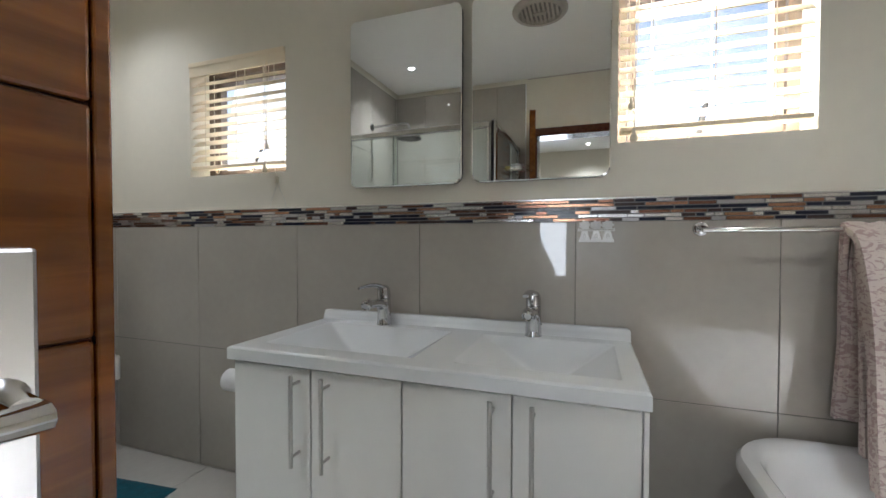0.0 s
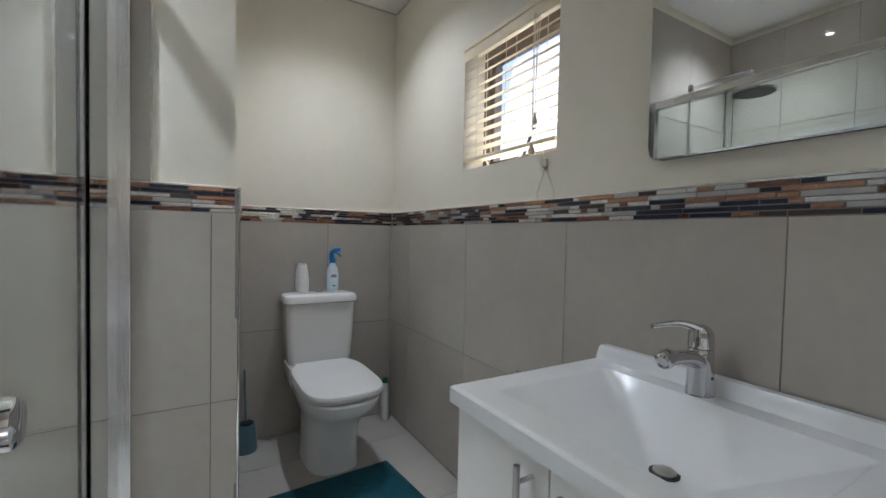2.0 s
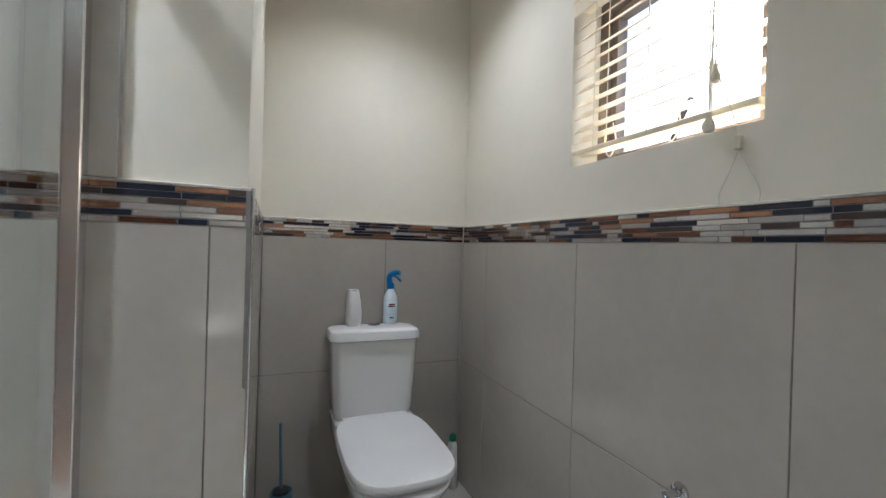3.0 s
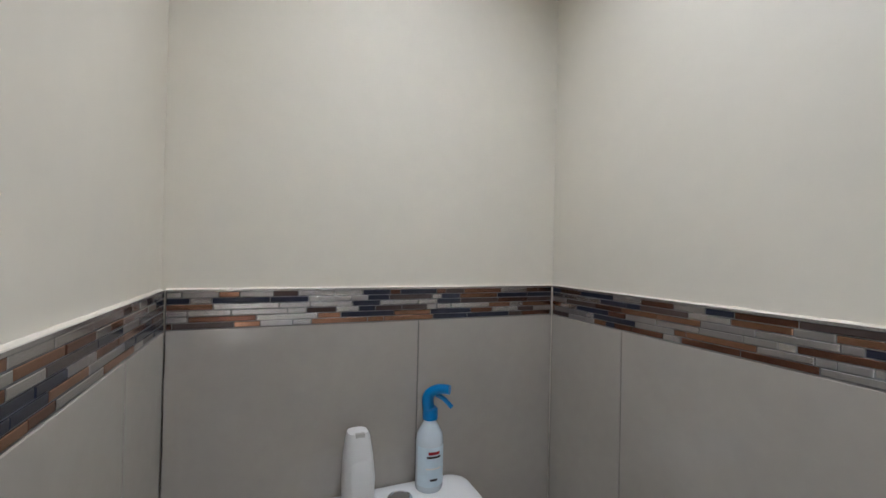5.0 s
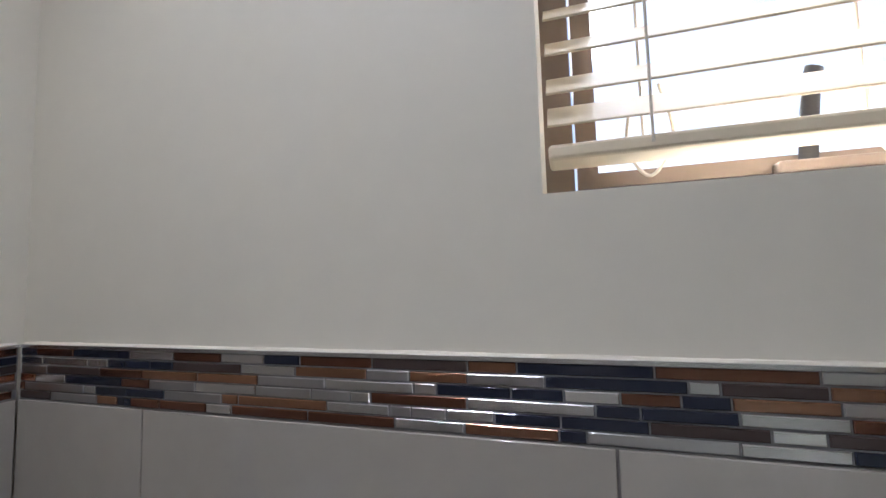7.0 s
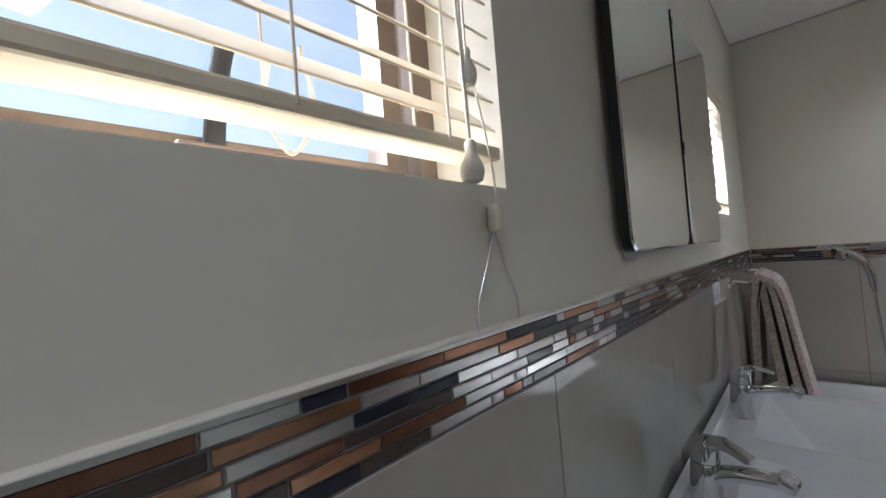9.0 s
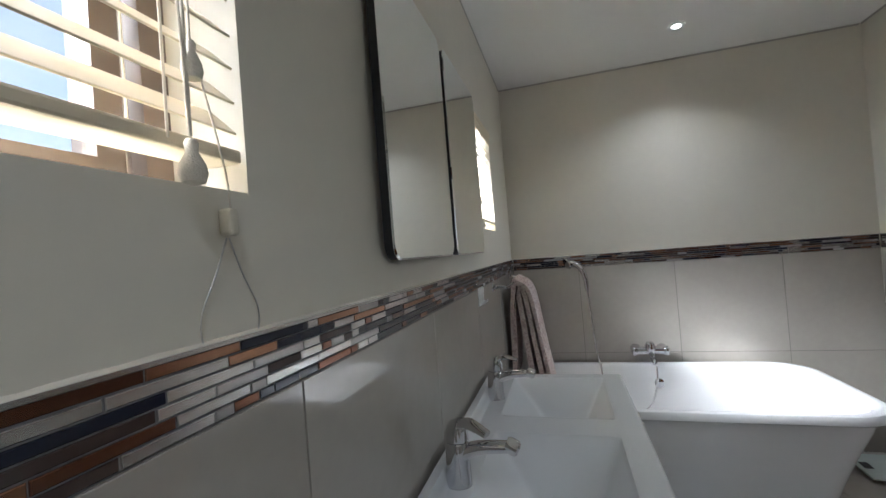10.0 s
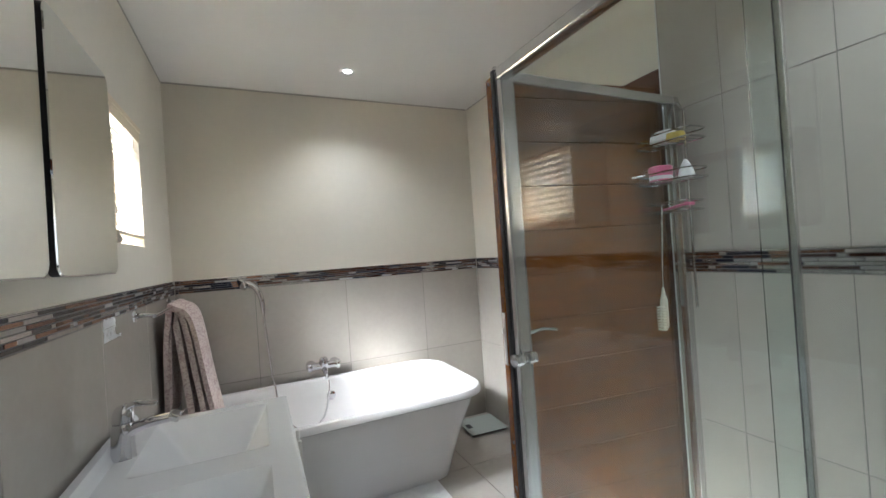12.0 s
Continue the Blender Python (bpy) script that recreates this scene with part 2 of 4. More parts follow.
def curve_points(pts, steps=8):
    """A smooth line through the given points."""
    p = [Vector(q) for q in pts]
    p = [p[0]] + p + [p[-1]]
    out = []
    for i in range(1, len(p) - 2):
        for s in range(steps):
            t = s / steps
            out.append(0.5 * ((2 * p[i]) + (p[i + 1] - p[i - 1]) * t + (2 * p[i - 1] - 5 * p[i] + 4 * p[i + 1] - p[i + 2]) * t * t
                              + (3 * p[i] - p[i - 1] - 3 * p[i + 1] + p[i + 2]) * t * t * t))
    return out + [p[-2]]


def tube(pts, r, segs=10, steps=8, bm=None, flat=1.0, r_end=None):
    c = curve_points(pts, steps)
    loops, up = [], None
    for i, p in enumerate(c):
        d = (c[min(i + 1, len(c) - 1)] - c[max(i - 1, 0)]).normalized()
        if up is None:
            up = Vector((0, 0, 1)) if abs(d.z) < 0.9 else Vector((0, 1, 0))
        side = d.cross(up).normalized()
        up = side.cross(d).normalized()
        k = r if r_end is None else r + (r_end - r) * i / (len(c) - 1)
        loops.append([p + side * k * math.cos(2 * math.pi * j / segs) + up * k * flat * math.sin(2 * math.pi * j / segs) for j in range(segs)])
    return rings(loops, bm=bm)


def outline(x0, x1, y0, y1, z, r, n=8):
    """A rectangle with round corners, as a loop of points."""
    out = []
    for cx, cy, a in ((x1 - r, y1 - r, 0), (x0 + r, y1 - r, 90), (x0 + r, y0 + r, 180), (x1 - r, y0 + r, 270)):
        for i in range(n + 1):
            t = radians(a + 90 * i / n)
            out.append(Vector((cx + r * math.cos(t), cy + r * math.sin(t), z)))
    return out


def oval(cx, cy, hx, hy, z, power=2.0, n=40):
    out = []
    for i in range(n):
        t = 2 * math.pi * i / n
        c, s = math.cos(t), math.sin(t)
        out.append(Vector((cx + hx * math.copysign(abs(c) ** (2 / power), c), cy + hy * math.copysign(abs(s) ** (2 / power), s), z)))
    return out


def slab_with_holes(u0, u1, v0, v1, holes, to_world, d0, d1):
    """A wall of thickness d0..d1 over u, v with rectangular holes; to_world(u, v, d) gives the place."""
    bm = bmesh.new()
    us = sorted({u0, u1, *[h[0] for h in holes], *[h[1] for h in holes]})
    vs = sorted({v0, v1, *[h[2] for h in holes], *[h[3] for h in holes]})
    grid = {}

    def vert(u, v, d):
        key = (u, v, d)
        if key not in grid:
            grid[key] = bm.verts.new(to_world(u, v, d))
        return grid[key]
    full = {}
    for i in range(len(us) - 1):
        for j in range(len(vs) - 1):
            cu, cv = (us[i] + us[i + 1]) / 2, (vs[j] + vs[j + 1]) / 2
            full[i, j] = not any(h[0] < cu < h[1] and h[2] < cv < h[3] for h in holes)
    for (i, j), there in full.items():
        if not there:
            continue
        a, b, c, e = us[i], us[i + 1], vs[j], vs[j + 1]
        for d in (d0, d1):
            bm.faces.new((vert(a, c, d), vert(b, c, d), vert(b, e, d), vert(a, e, d)))
        for (di, dj), (p, q) in {(-1, 0): ((a, c), (a, e)), (1, 0): ((b, c), (b, e)), (0, -1): ((a, c), (b, c)), (0, 1): ((a, e), (b, e))}.items():
            if not full.get((i + di, j + dj), False):
                bm.faces.new((vert(*p, d0), vert(*q, d0), vert(*q, d1), vert(*p, d1)))
    return bm


PIECES = {}


def piece_mesh(name, w, h, d, c, mat):
    """One flat piece, its face towards z, with chamfered edges; alike pieces share it."""
    key = (name, round(w, 4), round(h, 4), mat.name)
    if key not in PIECES:
        me = bpy.data.meshes.new(name)
        vs = []
        for k, z in ((0, 0), (0, d - c), (c, d)):
            vs += [(-w / 2 + k, -h / 2 + k, z), (w / 2 - k, -h / 2 + k, z), (w / 2 - k, h / 2 - k, z), (-w / 2 + k, h / 2 - k, z)]
        fs = [(8, 9, 10, 11)]
        for r in (0, 4):
            fs += [(r + i, r + (i + 1) % 4, r + 4 + (i + 1) % 4, r + 4 + i) for i in range(4)]
        me.from_pydata(vs, [], fs)
        me.materials.append(mat)
        PIECES[key] = me
    return PIECES[key]


def frame_of(u, v, n, origin):
    return Matrix(((u[0], v[0], n[0], origin[0]), (u[1], v[1], n[1], origin[1]), (u[2], v[2], n[2], origin[2]), (0, 0, 0, 1)))


def lay(parent, name, base, us, vs, gap, depth, chamfer, mat, twist=0.0):
    """Pieces between the joints us and vs of a plane; base is the plane's frame, its z the outward normal."""
    for a, b in zip(us, us[1:]):
        for c, e in zip(vs, vs[1:]):
            me = piece_mesh(name, b - a - gap, e - c - gap, depth, chamfer, mat)
            ob = new(name, me)
            tilt = Matrix.Rotation(random.uniform(-twist, twist), 4, "X") @ Matrix.Rotation(random.uniform(-twist, twist), 4, "Y")
            ob.parent = parent
            ob.matrix_basis = base @ Matrix.Translation(((a + b) / 2, (c + e) / 2, 0)) @ tilt


def mosaic(name, base, length, single, seed, label):
    """A border of six rows of thin strips in a grey bed. single: u from and to where each strip is an object."""
    rng = random.Random(seed)
    bed = solid(name, box((0, 0, -0.004), (length, 0.077, 0.0045), m=base), MOSAIC_GROUT, label, "mosaic border", "structure")
    trim = part("edge_trim", box((0, 0.077, -0.004), (length, 0.0815, 0.0075), m=base), ALU, bed, "bright aluminium edge trim")
    n = int(length * 70)
    bead = [[base @ Vector((length * i / n, 0.0815 + (0.0022 + 0.0030 * noise.noise((i * 0.21, seed, 0)) ** 2 + rng.uniform(0, 0.0009)) * math.cos(a), -0.002 + (0.006 + 0.0035 * noise.noise((i * 0.33, seed, 5))) * math.sin(a)))
             for a in (0.0, 0.8, 1.6, 2.4, 3.14)] for i in range(n + 1)]
    part("paint_bead", rings(bead, close=False, cap=(False, False)), PAINT, bed, "ragged cream paint edge", True)
    rows, pitch = 6, 0.077 / 6
    lengths = (0.026, 0.040, 0.052, 0.066, 0.080, 0.096, 0.112, 0.128)
    verts, faces = [], []
    for r in range(rows):
        u = -rng.uniform(0, 0.05)
        while u < length:
            w = rng.choice(lengths)
            a, b = max(u, 0.001), min(u + w, length - 0.001)
            if b - a > 0.006:
                lift = rng.uniform(-0.0004, 0.0006)
                whole = (a == u and b == u + w)
                if single[0] <= (a + b) / 2 <= single[1]:
                    me = piece_mesh("mosaic_tile", (w if whole else b - a) - 0.002, pitch - 0.002, 0.0065, 0.0008, MOSAIC)
                    ob = new("mosaic_tile", me)
                    ob.parent = bed
                    ob.matrix_basis = base @ Matrix.Translation(((a + b) / 2, (r + 0.5) * pitch, lift))
                else:
                    k = len(verts)
                    lo, hi, z = (r * pitch + 0.001), ((r + 1) * pitch - 0.001), 0.0065 + lift
                    a, b = a + 0.001, b - 0.001
                    for p, zz in ((0, 0.002), (0.0008, z)):
                        verts += [base @ Vector(q) for q in ((a + p, lo + p, zz), (b - p, lo + p, zz), (b - p, hi - p, zz), (a + p, hi - p, zz))]
                    faces += [(k + 4, k + 5, k + 6, k + 7)] + [(k + i, k + (i + 1) % 4, k + 4 + (i + 1) % 4, k + 4 + i) for i in range(4)]
            u += w
    if faces:
        me = bpy.data.meshes.new("mosaic_tiles")
        me.from_pydata(verts, [], faces)
        me.materials.append(MOSAIC_JOINED)
        ob = new("mosaic_tiles", me)
        ob.parent = bed
        tagged(ob, kind="stuff")
    return bed

# ---- the shell ----
XW, XE, YS, ZC = -2.657, 1.343, -2.135, 2.53
YT, XT = -2.09, -0.478             # the shower's built-out tiled wall and its edge
XP, YP = -1.693, -0.943            # the shower's side wall and the toilet nook's wall
T = 0.010                          # tiles stand this far off the painted wall
W1 = (-1.858, -1.267, 1.448, 2.018)
W2 = (0.134, 0.690, 1.468, 2.036)
DOOR = (-0.392, 0.40, 2.035)
YB = -5.25                         # the bedroom's far wall

floor = solid("floor", box((XW - 0.05, YS - 0.12, -0.15), (XE + 0.05, 0.05, -0.008)), GROUT, "beige polished tiled bathroom floor with grey joints", "floor", "structure")
ceiling = solid("ceiling", box((XW - 0.2, YS - 0.16, ZC), (XE + 0.2, 0.24, ZC + 0.12)), CEILING, "smooth white painted bathroom ceiling", "ceiling", "structure")
wall_north = solid("wall_north", slab_with_holes(XW - 0.25, XE + 0.25, -0.15, ZC + 0.1, [W1, W2], lambda u, v, d: (u, d, v), T, 0.17), PAINT,
                   "cream painted wall with two windows over greige tiles", "wall", "structure")
wall_west = solid("wall_west", box((XW - 0.25, YP - 0.2, -0.15), (XW - T, T, ZC + 0.1)), PAINT, "cream painted nook wall over greige tiles", "wall", "structure")
wall_nook = solid("wall_nook", box((XW - T, YS - 0.16, -0.15), (XP - T, YP - T, ZC + 0.1)), PAINT, "cream painted wall between toilet nook and shower", "wall", "structure")
wall_south = solid("wall_south", slab_with_holes(XP - T, XE + 0.25, -0.15, ZC + 0.1, [(DOOR[0], DOOR[1], -0.15, DOOR[2])], lambda u, v, d: (u, d, v), YS - 0.16, YS - T), PAINT,
                   "cream painted wall with the doorway and shower tiles", "wall", "structure")
wall_east = solid("wall_east", box((XE + T, YS - 0.16, -0.15), (XE + 0.25, T, ZC + 0.1)), PAINT, "cream painted wall behind the bath over tiles", "wall", "structure")

# the bedroom seen through the doorway
bed_y = YS - 0.16
bedroom_floor = solid("floor_bedroom", box((-2.4, YB, -0.15), (2.8, YS - 0.12, -0.002)), CARPET, "brown bedroom floor beyond the doorway", "floor", "structure")
bedroom_ceiling = solid("ceiling_bedroom", box((-2.4, YB - 0.2, ZC), (2.8, bed_y, ZC + 0.12)), CEILING, "white bedroom ceiling", "ceiling", "structure")
solid("wall_bedroom_far", slab_with_holes(-2.4, 2.8, -0.15, ZC + 0.1, [(-0.9, 1.0, 0.5, 1.9)], lambda u, v, d: (u, d, v), YB - 0.18, YB), PAINT, "cream bedroom wall with a curtained window", "wall", "structure")
solid("wall_bedroom_west", box((-2.55, YB, -0.15), (-2.4, bed_y, ZC + 0.1)), PAINT, "plain cream bedroom side wall", "wall", "structure")
solid("wall_bedroom_east", box((2.8, YB, -0.15), (2.95, bed_y, ZC + 0.1)), PAINT, "plain cream bedroom side wall", "wall", "structure")

E_U, N_U, UP = (1, 0, 0), (0, 1, 0), (0, 0, 1)
NORTH = frame_of((1, 0, 0), UP, (0, -1, 0), (0, 0.008, 0))
WEST = frame_of((0, 1, 0), UP, (1, 0, 0), (XW - 0.008, 0, 0))
NOOK = frame_of((-1, 0, 0), UP, (0, 1, 0), (0, YP - 0.008, 0))
PILLAR = frame_of((0, 1, 0), UP, (1, 0, 0), (XP - 0.008, 0, 0))
SOUTH = frame_of((-1, 0, 0), UP, (0, 1, 0), (0, YS - 0.008, 0))
SHOWER = frame_of((-1, 0, 0), UP, (0, 1, 0), (0, YT - 0.008, 0))
EAST = frame_of((0, -1, 0), UP, (-1, 0, 0), (XE + 0.008, 0, 0))


def bed_of(parent, base, u0, u1, v0, v1):
    part("grout_bed", box((u0, v0, -0.002), (u1, v1, 0.0055), m=base), GROUT, parent, "dark grey grout in the tile joints")


def at_u(base, u, v=0.0, n=0.0):
    return base @ Matrix.Translation((u, v, n))


LOW = (0.0, 0.6, 1.2)
bed_of(wall_north, NORTH, XW, XE, 0, 1.2)
bed_of(wall_west, WEST, YP, 0, 0, 1.2)
bed_of(wall_nook, NOOK, -XP, -XW, 0, 1.2)
bed_of(wall_nook, PILLAR, YT, YP, 0, 1.2)
bed_of(wall_nook, PILLAR, YT, -1.175, 1.283, 2.47)
part("shower_build_out", box((XP - T, YS - T, 0.0), (XT, YT - 0.0105, 2.47)), PAINT, wall_south)
bed_of(wall_south, SHOWER, -XT, -XP, 0, 1.2)
bed_of(wall_south, SHOWER, -XT, -XP, 1.283, 2.47)
bed_of(wall_south, SOUTH, -XE, -DOOR[1] - 0.07, 0, 1.2)
bed_of(wall_east, EAST, 0, -YS, 0, 1.2)

# corner and edge trims
trim = solid("trim_nook_corner", rod((XP + 0.001, YP + 0.001, 0), (XP + 0.001, YP + 0.001, 1.283), 0.0045, 10), ALU, "bright aluminium trim on the tiled corner", "trim", "structure")
solid("trim_shower_edge", box((XP - T, -1.175, 1.283), (XP + 0.002, -1.169, 2.47)), ALU, "slim white metal edge of the shower tiles", "trim", "structure")
solid("trim_shower_edge_south", box((XT, YS - T, 0.0), (XT + 0.004, YT + 0.002, 2.47)), PLASTIC, "slim white edge of the shower tiles", "trim", "structure")

# slim grey strips in place of the shaded gap where the walls meet the ceiling
for name, a, b in (("gap_shade_north", (XW, T - 0.003, ZC - 0.011), (XE, T + 0.001, ZC - 0.001)), ("gap_shade_east", (XE + T - 0.003, YS, ZC - 0.011), (XE + T + 0.001, 0.006, ZC - 0.001)),
                   ("gap_shade_south", (XT + 0.01, YS - T - 0.001, ZC - 0.011), (XE, YS - T + 0.003, ZC - 0.001)), ("gap_shade_west", (XW - T - 0.001, YP, ZC - 0.011), (XW - T + 0.003, 0.006, ZC - 0.001))):
    solid(name, box(a, b), SHADOW_PAINT, "thin grey strip standing in for the ceiling gap's shade", "trim", "structure")

# ceiling fittings
def downlight(p):
    t = thing("downlight", p, "small lit round white ceiling downlight", "downlight", "ceiling downlights")
    part("ring", lathe([(0.045, 0.0), (0.045, -0.004), (0.036, -0.007), (0.022, -0.003), (0.022, 0.0)], p, 28), PLASTIC, t, "white ring", True)
    part("lamp_face", lathe([(0.021, -0.001), (0.021, -0.004)], p, 24), BULB, t, "glowing lamp face")


for p in DOWNLIGHTS:
    downlight(p)

fan = thing("extractor_fan", (-0.248, -1.09, ZC), "round beige ceiling extractor fan with slatted grille", "extractor fan")
part("housing", lathe([(0.165, 0), (0.165, -0.012), (0.155, -0.024), (0.128, -0.028), (0.122, -0.012), (0.122, 0)], (-0.248, -1.09, ZC), 40), FAN_PLASTIC, fan, "", True)
part("backing", lathe([(0.121, -0.001), (0.121, -0.003)], (-0.248, -1.09, ZC), 32), GROUT, fan, "dark recess")
for k in range(-4, 5):
    half = math.sqrt(0.12 ** 2 - (k * 0.026) ** 2)
    part("slat", box((-0.25 + k * 0.026 - 0.006, -1.09 - half, ZC - 0.022), (-0.25 + k * 0.026 + 0.006, -1.09 + half, ZC - 0.012)), FAN_PLASTIC, fan)
part("cover_boss", box((-0.29, -1.105, ZC - 0.028), (-0.21, -1.075, ZC - 0.01), 0.004), FAN_PLASTIC, fan)

# ---- windows and blinds ----
def window(name, w, label, gap):
    x0, x1, z0, z1 = w
    t = thing(name, ((x0 + x1) / 2, 0.15, z0), label, "window", kind="structure")
    y0, y1 = 0.125, 0.165
    f = 0.036
    fr = slab_with_holes(x0, x1, z0, z1, [(x0 + f, x1 - f, z0 + f * 0.7, z1 - f)], lambda u, v, d: (u, d, v), y0, y1)
    frame_ob = part("window_frame", fr, BRONZE, t, "bronze aluminium frame")
    a = 0.004
    s = (x0 + f + a, x1 - f - a - gap, z0 + f * 0.7 + a, z1 - f - a)
    sash = slab_with_holes(*s, [(s[0] + 0.026, s[1] - 0.032, s[2] + 0.02, s[3] - 0.026)], lambda u, v, d: (u, d, v), 0.138, 0.180)
    sash_ob = part("sash", sash, BRONZE, t, "top-hung sash slightly ajar")
    pane = part("pane", box((s[0] + 0.02, 0.158, s[2] + 0.015), (s[1] - 0.02, 0.163, s[3] - 0.02)), WINDOW_GLASS, sash_ob, "clear glass pane")
    pane.visible_shadow = False
    if gap:
        part("seal_strip", box((s[1] + 0.001, 0.142, s[2]), (s[1] + 0.010, 0.150, s[3])), ALU, t, "bright strip in the gap")
    part("stay_bar", box(((x0 + x1) / 2 - 0.04, 0.118, s[2] - 0.004), ((x0 + x1) / 2 + 0.06, 0.136, s[2] + 0.010), 0.003), BRONZE, t)
    c = (x0 + x1) / 2 - 0.008
    part("stay_arm", tube([(c, 0.127, s[2] + 0.006), (c + 0.008, 0.136, s[2] + 0.05), (c + 0.020, 0.150, s[2] + 0.10), (c + 0.030, 0.160, s[2] + 0.13)], 0.010, 10, flat=0.4), DARK, t, "dark sash stay", True)
    part("window_sill", box((x0, T + 0.001, z0 - 0.004), (x1, y0, z0 + 0.003)), PAINT, t)
    return t


window("window_1", W1, "small bronze-framed window above the toilet side wall", 0.012)
window("window_2", W2, "small bronze-framed window beside the mirrors", 0.0)


def cord_knob(p, parent, r=0.011, h=0.034):
    prof = [(r * 0.35, h), (r * 0.5, h * 0.92), (r * 0.42, h * 0.72), (r * 0.9, h * 0.45), (r, h * 0.25), (r * 0.8, h * 0.06), (r * 0.3, 0)]
    return part("cord_knob", lathe(prof, p, 18), CORD, parent, "turned cream wooden knob", True)


def blind(w, label, cord_side, drop):
    x0, x1, z0, z1 = w
    a, b = x0 + 0.008, x1 - 0.008
    t = thing("venetian_blind", ((x0 + x1) / 2, 0.035, z1), label, "blind", "window blinds")
    part("valance", box((a - 0.004, 0.004, z1 - 0.072), (b + 0.004, 0.012, z1 - 0.004), 0.002), BLIND, t, "moulded cream valance")
    part("valance_bead", box((a - 0.004, -0.001, z1 - 0.026), (b + 0.004, 0.003, z1 - 0.004), 0.002), BLIND, t)
    part("headrail", box((a, 0.014, z1 - 0.045), (b, 0.066, z1 - 0.002)), BLIND, t)
    bottom = z0 + 0.037
    part("bottom_rail", box((a, 0.008, bottom), (b, 0.058, bottom + 0.017), 0.004), BLIND, t, "thick cream bottom rail")
    pitch = 0.0415
    n = int((z1 - 0.075 - bottom - 0.052) / pitch)
    me = mesh_of("slat", box((a, -0.025, -0.0014), (b, 0.025, 0.0014), 0.0006, seg=1), BLIND)
    for k in range(n + 1):
        s = new("slat", me)
        s.parent = t
        s.matrix_parent_inverse = world_of(t).inverted()
        s.matrix_basis = pose(0, 0.033, bottom + 0.052 + k * pitch, 41 + random.uniform(-1.0, 1.0), random.uniform(-0.2, 0.2), 0)
    for x in (a + 0.10, (a + b) / 2 + 0.01, b - 0.10):
        for y in (0.007, 0.059):
            part("ladder_cord", rod((x, y, bottom + 0.008), (x, y, z1 - 0.04), 0.0016, 6), CORD, t)
    for x in ((a + b) / 2 + 0.05, a + 0.12):
        part("hanging_cord", tube([(x, 0.066, bottom + 0.09), (x + 0.012, 0.068, bottom + 0.03), (x - 0.012, 0.07, bottom - 0.012), (x - 0.035, 0.069, bottom + 0.02), (x - 0.03, 0.067, bottom + 0.07)], 0.0020, 6), CORD, t)
    # pull cords with knobs
    s = 1 if cord_side > 0 else -1
    cx = x1 - 0.100 if s > 0 else x0 + 0.050
    part("pull_cord", tube([(cx - 0.014 * s, -0.004, z1 - 0.06), (cx - 0.006 * s, -0.010, (z0 + z1) / 2), (cx, -0.012, z0 + 0.045)], 0.0017, 6), CORD, t)
    part("pull_cord", tube([(cx - 0.006 * s, -0.004, z1 - 0.06), (cx + 0.001 * s, -0.010, (z0 + z1) / 2), (cx + 0.001, -0.012, z0 + 0.045)], 0.0017, 6), CORD, t)
    cord_knob((cx, -0.013, z0 - 0.004), t, 0.0135, 0.046)
    part("tilt_cord", tube([(cx + 0.02 * s, -0.004, z1 - 0.06), (cx + 0.012 * s, -0.009, z0 + 0.30), (cx + 0.010 * s, -0.009, z0 + 0.145)], 0.0015, 6), CORD, t)
    cord_knob((cx + 0.010 * s, -0.010, z0 + 0.104), t, 0.0105, 0.042)
    if drop:
        p = (x1 - 0.044 if s > 0 else x0 + 0.02, -0.001, z0 - 0.034)
        part("loop_cord", tube([(cx + 0.014 * s, -0.010, z0 + 0.13), (p[0] - 0.01 * s, -0.006, z0 + 0.03), (p[0], -0.003, p[2] + 0.012)], 0.0012, 6), CORD, t)
        part("cord_guide", box((p[0] - 0.007, -0.008, p[2] - 0.018), (p[0] + 0.007, T, p[2] + 0.013), 0.004), CREAM, t, "cream cord guide on the wall")
        q = p[2] - 0.02
        part("cord_loop", tube([(p[0] - 0.002, 0.004, q), (p[0] - 0.018, 0.006, q - 0.040), (p[0] - 0.040, 0.007, q - 0.085), (p[0] - 0.034, 0.007, q - 0.122), (p[0] + 0.002, 0.007, q - 0.136),
                                (p[0] + 0.036, 0.007, q - 0.118), (p[0] + 0.042, 0.006, q - 0.085), (p[0] + 0.020, 0.006, q - 0.040), (p[0] + 0.002, 0.004, q)], 0.0009, 6), STEEL, t, "thin grey cord loop")
    return t


blind(W1, "cream slatted venetian blind, lowered, in the small window", 1, True)
blind(W2, "cream slatted venetian blind, lowered, beside the mirrors", -1, False)

# ---- door and its frame ----
fr = thing("door_frame", (DOOR[0], YS, 0), "dark brown wooden door frame around the doorway", "door frame", kind="structure")
for x0, x1 in ((DOOR[0] - 0.058, DOOR[0] + 0.012), (DOOR[1] - 0.012, DOOR[1] + 0.058)):
    part("jamb", box((x0, YS - 0.175, 0), (x1, YS + 0.012, DOOR[2] + 0.005), 0.004), FRAME_WOOD, fr)
part("head", box((DOOR[0] - 0.058, YS - 0.175, DOOR[2] - 0.012), (DOOR[1] + 0.058, YS + 0.014, DOOR[2] + 0.055), 0.004), FRAME_WOOD, fr)

